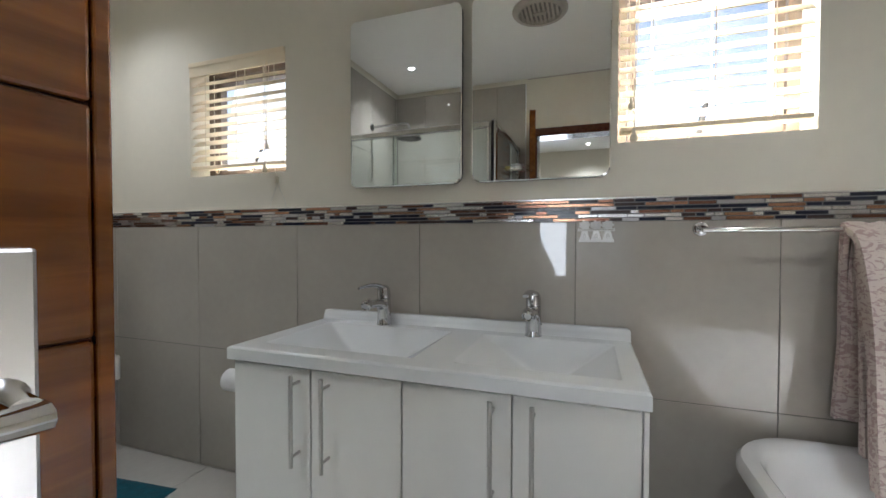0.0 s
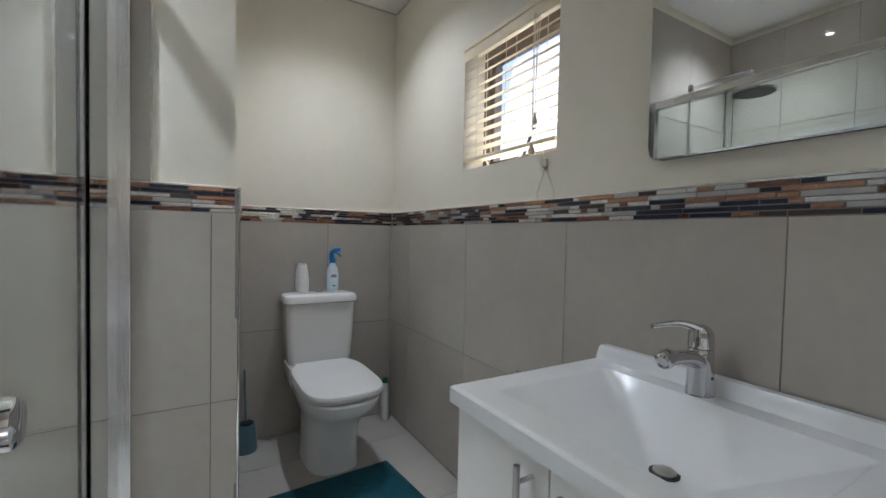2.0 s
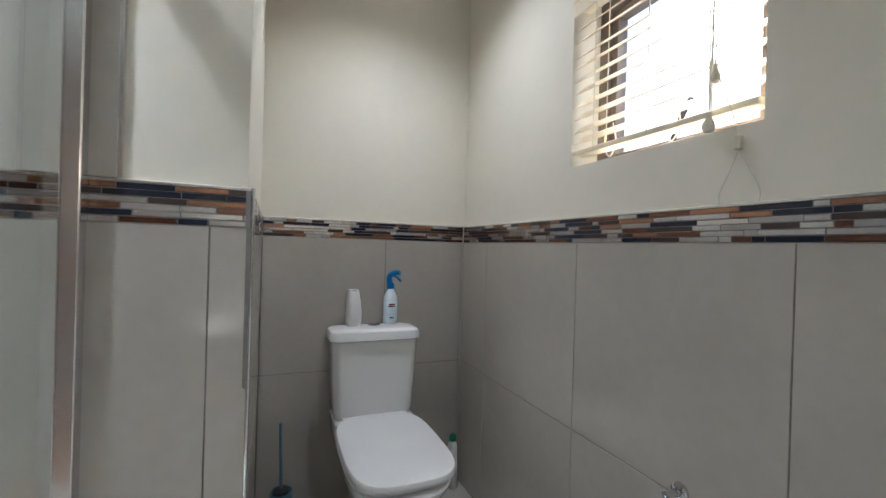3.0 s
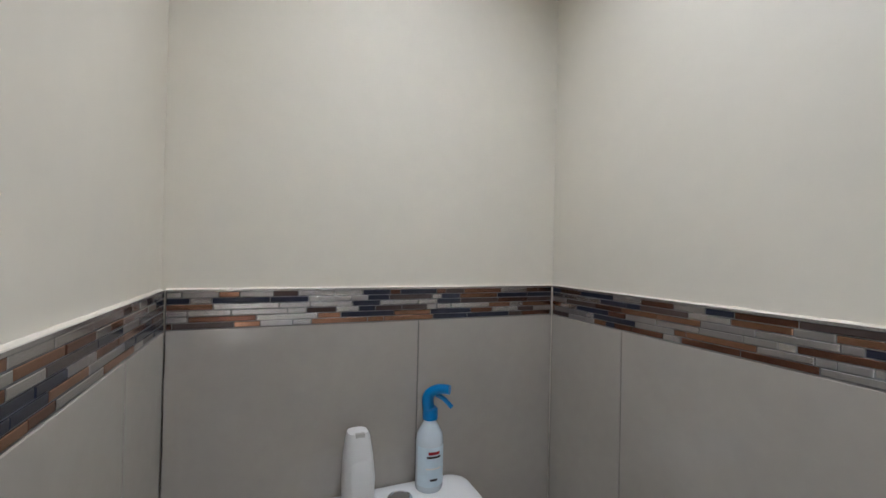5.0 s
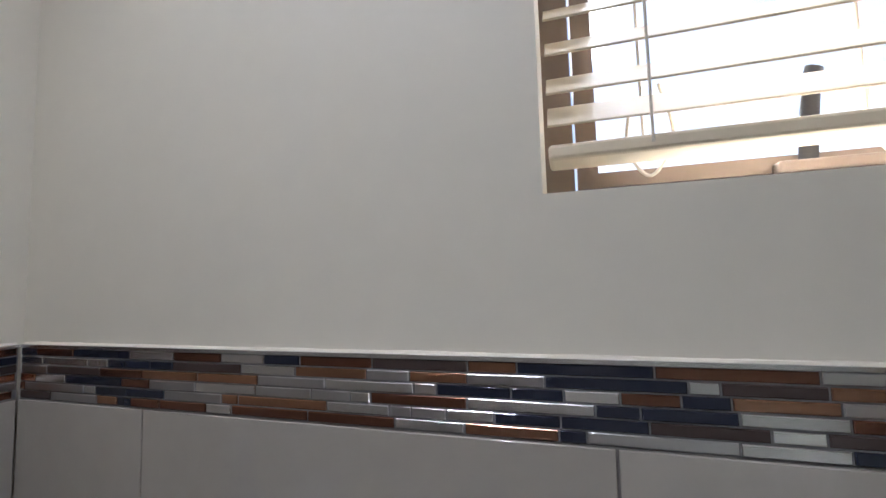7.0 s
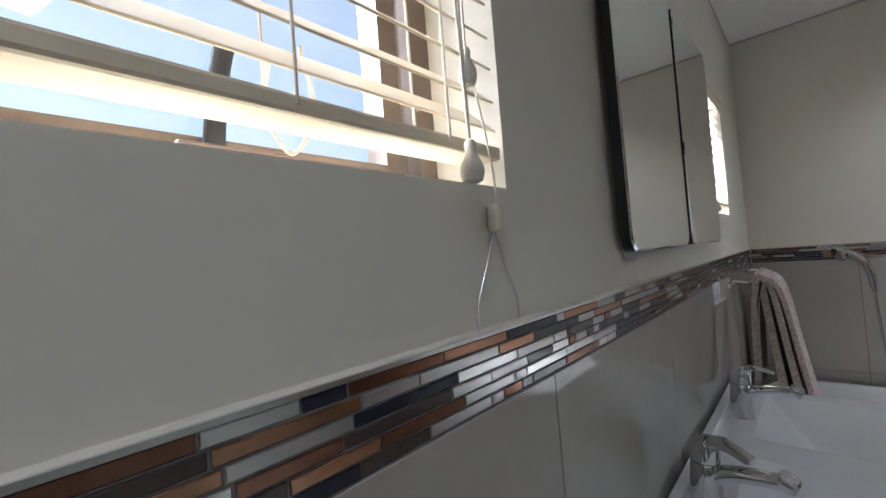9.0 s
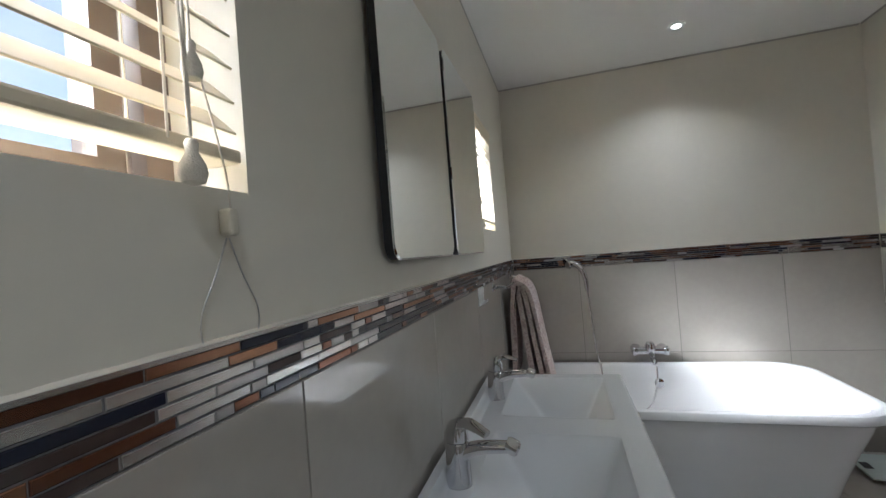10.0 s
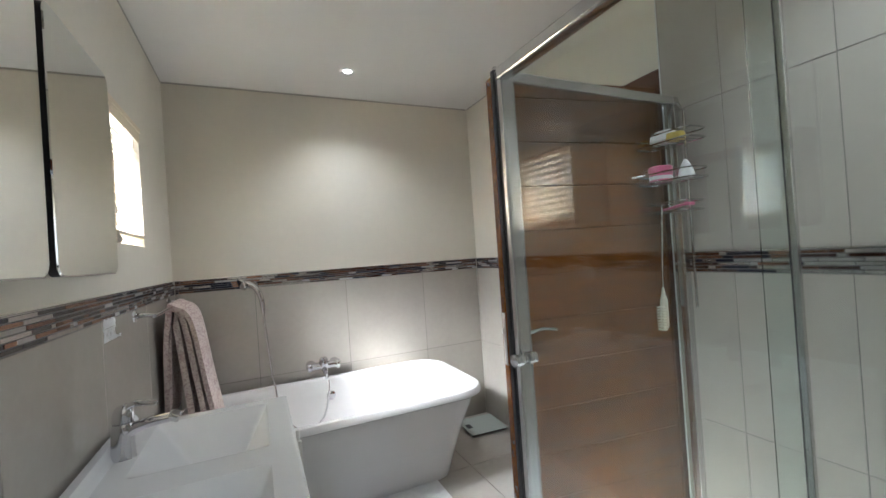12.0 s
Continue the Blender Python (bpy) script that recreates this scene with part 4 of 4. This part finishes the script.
part("cistern_lid", rings([outline(-2.655 + k, -2.462 - k, TY - 0.198 + k, TY + 0.198 - k, z, 0.045) for k, z in ((0.006, 0.764), (0.0, 0.769), (0.0, 0.790), (0.006, 0.804), (0.02, 0.811), (0.045, 0.813))]), CERAMIC, wc, "", True)
part("flush_button", lathe([(0.028, 0), (0.028, 0.004), (0.022, 0.007), (0.0205, 0.0055), (0.006, 0.006)], (-2.575, -0.468, 0.8125), 26), CHROME, wc, "round chrome flush button", True)

af = thing("air_freshener", (-2.59, -0.560, 0.813), "white plastic air freshener standing on the cistern", "air freshener")
part("body", rings([oval(-2.592, -0.560 + dy, hx, hy, 0.813 + z, 2.6, 28) for hx, hy, z, dy in ((0.030, 0.031, 0.0, 0.0), (0.032, 0.035, 0.012, 0.0), (0.033, 0.036, 0.06, 0.0), (0.030, 0.032, 0.11, -0.002), (0.026, 0.026, 0.150, -0.003), (0.022, 0.022, 0.160, -0.004))]), PLASTIC, af, "", True)
part("front_shell", rings([oval(-2.572, -0.560, 0.018 - k, 0.027 - k, 0.822 + z, 2.4, 24) for z, k in ((0, 0.014), (0.02, 0.004), (0.06, 0.0), (0.09, 0.004), (0.105, 0.013))]), PLASTIC, af, "", True)
part("spray_notch", box((-2.577, -0.572, 0.966), (-2.568, -0.552, 0.975), 0.001), STEEL, af, "grey spray outlet")

sb = thing("spray_bottle", (-2.60, -0.39, 0.813), "clear spray bottle with a blue trigger on the cistern", "spray bottle")
part("bottle", lathe([(0.030, 0.0), (0.0325, 0.006), (0.0325, 0.11), (0.030, 0.128), (0.018, 0.150), (0.014, 0.158), (0.014, 0.166)], (-2.60, -0.39, 0.813), 26), BOTTLE, sb, "clear plastic bottle", True)
part("liquid", lathe([(0.029, 0.004), (0.0312, 0.010), (0.0312, 0.06)], (-2.60, -0.39, 0.813), 22), glass_material("pale_liquid", (0.84, 0.89, 0.84), 0.0, 1.1), sb, "pale liquid", True)
lab = bmesh.new()
arc = [radians(-75 + 150 * i / 14) for i in range(15)]
rings([[Vector((-2.60 + 0.0331 * math.cos(a), -0.39 + 0.0331 * math.sin(a), z)) for a in arc] for z in (0.828, 0.918)], close=False, cap=(False, False), bm=lab)
part("label", lab, LABEL, sb, "pale blue paper label")
for z0, z1, mat_l, span in ((0.902, 0.909, RED_INK, 24), (0.894, 0.899, DARK, 30), (0.868, 0.872, PLASTIC, 34), (0.842, 0.847, DARK, 16)):
    lb = bmesh.new()
    rings([[Vector((-2.60 + 0.0334 * math.cos(a), -0.39 + 0.0334 * math.sin(a), z)) for a in [radians(-span + 2 * span * i / 8) for i in range(9)]] for z in (z0, z1)], close=False, cap=(False, False), bm=lb)
    part("print_bar", lb, mat_l, sb)
part("dip_tube", rod((-2.60, -0.39, 0.825), (-2.60, -0.39, 0.975), 0.002, 8), BOTTLE, sb)
part("collar", lathe([(0.0175, 0), (0.018, 0.004), (0.018, 0.024), (0.014, 0.028)], (-2.60, -0.39, 0.974), 22), BLUE, sb, "blue screw collar", True)
part("trigger_head", tube([(-2.60, -0.394, 0.998), (-2.597, -0.398, 1.022), (-2.590, -0.392, 1.040), (-2.575, -0.375, 1.050), (-2.560, -0.358, 1.051)], 0.0135, 12, flat=1.1, r_end=0.0105), BLUE, sb, "blue trigger head", True)
part("trigger", tube([(-2.580, -0.383, 1.036), (-2.570, -0.368, 1.028), (-2.560, -0.352, 1.010)], 0.0055, 8), BLUE, sb, "", True)

tb = thing("toilet_brush", (-2.56, -0.842, 0), "grey-blue toilet brush in its holder beside the toilet", "toilet brush")
part("holder", lathe([(0.052, 0.0), (0.056, 0.01), (0.050, 0.08), (0.043, 0.145), (0.040, 0.145), (0.044, 0.09), (0.046, 0.02)], (-2.56, -0.842, 0), 26), BRUSH_BLUE, tb, "", True)
part("bristles", lathe([(0.025, 0.03), (0.036, 0.05), (0.036, 0.12), (0.030, 0.152), (0.01, 0.158)], (-2.56, -0.842, 0), 18), DARK, tb, "dark bristles", True)
part("handle", tube([(-2.56, -0.842, 0.14), (-2.562, -0.844, 0.22), (-2.566, -0.848, 0.33), (-2.568, -0.850, 0.425)], 0.008, 10, flat=0.8), BRUSH_BLUE, tb, "", True)

cb = thing("cleaner_bottle", (-2.585, -0.058, 0), "slim white cleaner bottle with a green cap in the corner", "bottle")
part("body", rings([oval(-2.585, -0.058, hx, hy, z, 2.4, 24) for hx, hy, z in ((0.030, 0.021, 0.0), (0.033, 0.024, 0.006), (0.033, 0.024, 0.10), (0.030, 0.022, 0.15), (0.027, 0.021, 0.20), (0.016, 0.015, 0.225))]), PLASTIC, cb, "", True)
part("cap", lathe([(0.017, 0.226), (0.018, 0.229), (0.017, 0.250), (0.011, 0.258)], (-2.585, -0.058, 0), 20), GREEN, cb, "green cap", True)

rug = thing("toilet_mat", (-1.90, -0.49, 0), "dark teal pile mat on the floor before the toilet", "bath mat")
bm = bmesh.new()
n = 40
cn = [Vector((-2.088, -0.800, 0)), Vector((-1.625, -0.770, 0)), Vector((-1.712, -0.195, 0)), Vector((-2.125, -0.235, 0))]
grid = []
for j in range(n + 1):
    row = []
    for i in range(n + 1):
        u, v = i / n, j / n
        p = (cn[0] * (1 - u) + cn[1] * u) * (1 - v) + (cn[3] * (1 - u) + cn[2] * u) * v
        e = min(u, 1 - u, v, 1 - v)
        row.append(bm.verts.new((p.x, p.y, 0.004 + 0.010 * min(1, e / 0.05) + random.uniform(-0.0012, 0.0012))))
    grid.append(row)
for j in range(n):
    for i in range(n):
        bm.faces.new((grid[j][i], grid[j][i + 1], grid[j + 1][i + 1], grid[j + 1][i]))
bmesh.ops.delete(bm, geom=[v for v in bm.verts if not v.link_faces], context="VERTS")
ret = bmesh.ops.extrude_face_region(bm, geom=list(bm.faces))
for v in ret["geom"]:
    if isinstance(v, bmesh.types.BMVert):
        v.co.z = 0.001
part("fabric", bm, TEAL, rug, "", True)

rh = thing("toilet_roll_holder", (-1.47, 0, 0.6), "chrome toilet roll holder on the tiled wall", "roll holder")
part("rose", lathe([(0.022, 0), (0.021, 0.008), (0.013, 0.012)], m=aim((-1.415, 0.0, 0.615), (-1.415, -1, 0.615)), segs=20), CHROME, rh, "", True)
part("arm", rod((-1.415, -0.008, 0.615), (-1.415, -0.052, 0.615), 0.009, 14), CHROME, rh, "", True)
part("wire", tube([(-1.415, -0.050, 0.615), (-1.398, -0.062, 0.60), (-1.388, -0.070, 0.555), (-1.395, -0.072, 0.512), (-1.43, -0.072, 0.502), (-1.56, -0.072, 0.502)], 0.004, 8), CHROME, rh, "", True)
tr = thing("toilet_roll", (-1.475, -0.072, 0.485), "white toilet paper roll on its holder", "toilet roll")
RM = Matrix.Translation((-1.53, -0.072, 0.486)) @ Matrix.Rotation(math.pi / 2, 4, "Y")
part("paper", lathe([(0.020, 0.0), (0.048, 0.0), (0.050, 0.003), (0.050, 0.099), (0.048, 0.102), (0.020, 0.102), (0.020, 0.0)], m=RM, segs=30, cap=(False, False)), PAPER, tr, "", True)
part("core", lathe([(0.0195, 0.001), (0.0185, 0.001), (0.0185, 0.101), (0.0195, 0.101), (0.0195, 0.001)], m=RM, segs=24, cap=(False, False)), CARPET, tr, "brown cardboard core", True)

# ---- shower enclosure ----
SX, SY, SZ = -0.556, -1.212, 1.922
sh = thing("shower_enclosure", (SX, SY, 0), "framed clear glass corner shower with a sliding door", "shower")
part("tray", box((XP + 0.002, YT + 0.004, 0.0), (SX + 0.03, SY + 0.035, 0.055), 0.006), ACRYLIC, sh, "low white shower tray")
part("corner_post", lathe([(0.0105, 0.0), (0.011, 0.002), (0.011, SZ - 0.058), (0.009, SZ - 0.056)], (SX + 0.006, SY + 0.006, 0.056), 24), ALU, sh, "round polished aluminium post", True)
part("post_plate", box((SX - 0.012, SY - 0.050, 0.056), (SX + 0.014, SY - 0.006, SZ), 0.002), ALU, sh, "flat aluminium side profile")
part("post_lip", box((SX - 0.010, SY - 0.058, 0.056), (SX + 0.010, SY - 0.051, SZ - 0.002), 0.002), CHROME, sh, "bright edge lip")
part("post_core", box((SX - 0.021, SY - 0.005, 0.056), (SX - 0.006, SY + 0.014, SZ), 0.002), ALU, sh)
part("post_seal", box((SX - 0.012, SY + 0.0175, 0.056), (SX + 0.004, SY + 0.0275, SZ - 0.004), 0.002), DARK, sh, "black rubber seal")
part("wall_post", box((XP + 0.002, SY - 0.018, 0.056), (XP + 0.036, SY + 0.018, SZ), 0.003), ALU, sh)
part("wall_post", box((SX - 0.018, YT + 0.002, 0.056), (SX + 0.018, YT + 0.036, SZ), 0.003), ALU, sh)
part("top_rail", box((XP + 0.036, SY - 0.024, SZ - 0.040), (SX - 0.022, SY + 0.024, SZ), 0.006), ALU, sh, "polished top rail")
part("top_rail", box((SX - 0.016, YT + 0.036, SZ - 0.034), (SX + 0.016, SY - 0.022, SZ), 0.004), ALU, sh)
part("rail_cap", lathe([(0.010, 0), (0.010, 0.008), (0.006, 0.013)], (SX, SY + 0.01, SZ), 14), CHROME, sh, "", True)
part("bottom_rail", box((XP + 0.036, SY - 0.020, 0.056), (SX - 0.022, SY + 0.020, 0.080), 0.003), ALU, sh)
part("bottom_rail", box((SX - 0.014, YT + 0.036, 0.056), (SX + 0.014, SY - 0.022, 0.080), 0.003), ALU, sh)
fixed = part("fixed_pane", box((XP + 0.030, SY - 0.014, 0.081), (-1.270, SY - 0.008, SZ - 0.041)), GLASS, sh, "clear fixed glass pane")
side = part("side_pane", box((SX - 0.003, YT + 0.030, 0.081), (SX + 0.003, SY - 0.050, SZ - 0.035)), GLASS, sh, "clear side glass pane")
slide = part("sliding_door", box((-1.315, SY + 0.006, 0.082), (SX - 0.040, SY + 0.012, SZ - 0.042)), GLASS, sh, "clear sliding glass door")
for g in (fixed, side, slide):
    g.visible_shadow = False
part("door_edge", box((SX - 0.042, SY + 0.001, 0.082), (SX - 0.024, SY + 0.017, SZ - 0.042), 0.002), ALU, slide, "aluminium door edge")
part("edge_strip", box((-1.319, SY + 0.003, 0.082), (-1.310, SY + 0.015, SZ - 0.042), 0.001), ALU, slide)
part("black_seal", box((-1.3095, SY + 0.004, 0.082), (-1.3075, SY + 0.014, SZ - 0.042)), DARK, slide, "black rubber seal")
for s, a, b in ((1, 0.012, 0.052), (-1, 0.006, -0.034)):
    part("door_knob", lathe([(0.011, 0), (0.011, 0.010), (0.019, 0.012), (0.019, 0.022), (0.014, 0.024), (0.019, 0.027), (0.019, 0.038), (0.015, 0.041)],
                            m=aim((SX - 0.059, SY + a, 1.005), (SX - 0.059, SY + s * 5, 1.005)), segs=22), CHROME, slide, "round chrome knob", True)

hang = Vector((-0.70, SY + 0.009, 0))        # the sliding door hangs a little askew in its rail
slide.matrix_basis = Matrix.Translation(hang) @ Matrix.Rotation(radians(3.0), 4, "Z") @ Matrix.Translation(-hang) @ slide.matrix_basis
sh.rotation_euler = (0, 0, radians(1.2))

rs = thing("rain_shower", (XP, -1.62, 2.08), "chrome rain shower head on a wall arm", "shower")
part("rose", lathe([(0.03, 0), (0.028, 0.008), (0.014, 0.013)], m=aim((XP, -1.62, 2.085), (0, -1.62, 2.085)), segs=20), CHROME, rs, "", True)
part("arm", tube([(XP + 0.005, -1.62, 2.085), (-1.55, -1.62, 2.09), (-1.40, -1.62, 2.092), (-1.355, -1.62, 2.075), (-1.348, -1.62, 2.005)], 0.010, 12), CHROME, rs, "", True)
head = part("head", lathe([(0.012, 0.045), (0.018, 0.020), (0.100, 0.012), (0.106, 0.008), (0.104, 0.0)], (-1.348, -1.62, 1.965), 36), CHROME, rs, "round flat head", True)
part("spray_plate", lathe([(0.098, 0.0), (0.094, -0.003)], (-1.348, -1.62, 1.9645), 32), DARK, head, "dark rubber nozzle plate")

# ---- shower caddy ----
cd = thing("shower_caddy", (-0.60, -2.0, 1.3), "chrome wire shower caddy with three baskets in the shower corner", "caddy")
CX, CY = -0.620, -1.995
for x in (CX - 0.035, CX + 0.035):
    part("upright", rod((x, CY - 0.055, 1.12), (x, CY - 0.055, 1.90), 0.005, 10), CHROME, cd, "", True)
part("top_hook", tube([(CX - 0.035, CY - 0.055, 1.90), (CX, CY - 0.06, 1.945), (CX + 0.035, CY - 0.055, 1.90)], 0.005, 8), CHROME, cd, "", True)
for z, hw in ((1.775, 0.125), (1.625, 0.125), (1.505, 0.10)):
    bk = bmesh.new()
    for zz in (z, z + 0.035):
        loop = outline(CX - hw, CX + hw, CY - 0.06, CY + 0.06, zz, 0.035, 5)
        for a, b in zip(loop, loop[1:] + loop[:1]):
            rod(a, b, 0.0034, 6, bm=bk)
    for k in range(9):
        x = CX - hw + 0.012 + (2 * hw - 0.024) * k / 8
        rod((x, CY - 0.059, z), (x, CY + 0.059, z), 0.0016, 6, bm=bk)
    part("basket", bk, CHROME, cd, "chrome wire basket")
part("hook", tube([(CX, CY + 0.058, 1.505), (CX, CY + 0.07, 1.47), (CX, CY + 0.085, 1.468), (CX, CY + 0.09, 1.48)], 0.002, 6), CHROME, cd)

so = thing("soap_pouch", (-0.605, -1.990, 1.78), "white and yellow soap in the caddy's top basket", "soap")
part("soap", rings([oval(-0.605, -1.990, 0.06 * k, 0.035 * k, 1.778 + z, 2.3, 22) for k, z in ((0.7, 0), (1, 0.012), (0.95, 0.035), (0.6, 0.052))]), PLASTIC, so, "", True)
part("sponge", rings([oval(-0.660, -1.985, 0.035 * k, 0.03 * k, 1.778 + z, 2.6, 18) for k, z in ((0.9, 0), (1, 0.01), (0.9, 0.03))]), YELLOW, so, "yellow sponge", True)
jar = thing("pink_jar", (-0.580, -1.990, 1.628), "pink plastic jar with a white band in the caddy", "jar")
part("body", lathe([(0.040, 0), (0.044, 0.005), (0.044, 0.030), (0.042, 0.032)], (-0.580, -1.990, 1.628), 26), PINK, jar, "", True)
part("lid", lathe([(0.046, 0.034), (0.046, 0.060), (0.042, 0.064)], (-0.580, -1.990, 1.628), 26), PINK, jar, "pink screw lid", True)
part("label_band", lathe([(0.0446, 0.010), (0.0446, 0.024)], (-0.580, -1.990, 1.628), 26, cap=(False, False)), PLASTIC, jar, "white label band")
wb = thing("lotion_bottle", (-0.690, -1.990, 1.628), "small white pointed bottle in the caddy", "bottle")
part("body", rings([oval(-0.690, -1.990, hx, hy, 1.628 + z, 2.2, 20) for hx, hy, z in ((0.030, 0.018, 0), (0.032, 0.02, 0.01), (0.022, 0.016, 0.04), (0.010, 0.009, 0.062), (0.006, 0.006, 0.070))]), PLASTIC, wb, "", True)
rz = thing("pink_razor", (-0.655, -1.980, 1.51), "pink plastic razor lying in the lowest basket", "razor")
part("handle", tube([(-0.575, -1.990, 1.512), (-0.635, -1.980, 1.520), (-0.705, -1.960, 1.526)], 0.005, 8), PINK, rz, "", True)
part("razor_head", box((-0.727, -1.975, 1.518), (-0.705, -1.940, 1.530), 0.003), PINK, rz)
br = thing("nail_brush", (-0.595, -1.930, 1.05), "cream bath brush hanging below the caddy", "brush")
part("back", rings([oval(-0.597, -1.933, hx, hy, z, 2.4, 18) for hx, hy, z in ((0.008, 0.006, 1.02), (0.016, 0.010, 1.03), (0.017, 0.010, 1.135), (0.010, 0.007, 1.155), (0.005, 0.004, 1.185))]), CREAM, br, "", True)
bz = bmesh.new()
for i in range(9):
    for j in range(3):
        rod((-0.610 + j * 0.013, -1.924, 1.02 + i * 0.011), (-0.610 + j * 0.013, -1.906, 1.02 + i * 0.011), 0.0035, 6, bm=bz)
part("bristles", bz, CREAM, br, "cream bristle tufts")
part("cord", rod((-0.597, -1.933, 1.183), (-0.620, -1.932, 1.505), 0.0015, 6), CORD, br)

for ob in (cd, so, jar, wb, rz, br):
    ob.location.x += 0.058
    ob.location.z -= 0.055
br.location.z += 0.02

# ---- tiles and mosaic strips ----
TW = 0.0006
lay(wall_north, "tile", NORTH, (XW, -2.4, -1.8, -1.2, -0.6, 0.0, 0.6, 1.2, XE), LOW, 0.003, 0.008, 0.0008, TILE, TW)
lay(wall_west, "tile", WEST, (YP, -0.404, 0.0), LOW, 0.003, 0.008, 0.0008, TILE, TW)
lay(wall_nook, "tile", NOOK, (-XP, 1.82, 2.42, -XW), LOW, 0.003, 0.008, 0.0008, TILE, TW)
lay(wall_nook, "tile", PILLAR, (YT, -1.62, -1.02, YP), LOW, 0.003, 0.008, 0.0008, TILE, TW)
HIGH = (1.283, 1.872, 2.47)
lay(wall_nook, "tile", PILLAR, (YT, -1.62, -1.175), HIGH, 0.003, 0.008, 0.0008, TILE, TW)
lay(wall_south, "tile", SHOWER, (-XT, 0.722, 1.06, 1.40, -XP), LOW, 0.003, 0.008, 0.0008, TILE, TW)
lay(wall_south, "tile", SHOWER, (-XT, 0.722, 1.06, 1.40, -XP), HIGH, 0.003, 0.008, 0.0008, TILE, TW)
lay(wall_south, "tile", SOUTH, (-XE, -0.85, -DOOR[1] - 0.07), LOW, 0.003, 0.008, 0.0008, TILE, TW)
lay(wall_east, "tile", EAST, (0.0, 0.449, 1.049, 1.649, -YS), LOW, 0.003, 0.008, 0.0008, TILE, TW)
FLOOR = frame_of((1, 0, 0), (0, 1, 0), (0, 0, 1), (0, 0, -0.008))
lay(floor, "tile", FLOOR, (XW, -2.345, -1.745, -1.145, -0.545, 0.055, 0.655, 1.255, XE), (YS - 0.1, -1.62, -1.02, -0.42, 0.0), 0.004, 0.008, 0.0008, FLOOR_TILE, 0.0003)

Z0 = 1.2005
NONE = (9, 9)
mosaic("mosaic_band_north", at_u(NORTH, XW, Z0), XE - XW, (0.0, 1.85), 1, "border of copper, steel and black mosaic strips")
mosaic("mosaic_band_west", at_u(WEST, YP, Z0), -YP, (0, 9), 2, "border of copper, steel and black mosaic strips")
mosaic("mosaic_band_nook", at_u(NOOK, -XP, Z0), XP - XW, (0, 9), 3, "border of copper, steel and black mosaic strips")
mosaic("mosaic_band_pillar", at_u(PILLAR, YT, Z0), YP - YT, (0.6, 9), 4, "border of copper, steel and black mosaic strips")
mosaic("mosaic_band_shower", at_u(SHOWER, -XT, Z0), -XP + XT, NONE, 5, "border of copper, steel and black mosaic strips")
mosaic("mosaic_band_south", at_u(SOUTH, -XE, Z0), XE - DOOR[1] - 0.07, NONE, 6, "border of copper, steel and black mosaic strips")
mosaic("mosaic_band_east", at_u(EAST, 0, Z0), -YS, NONE, 7, "border of copper, steel and black mosaic strips")
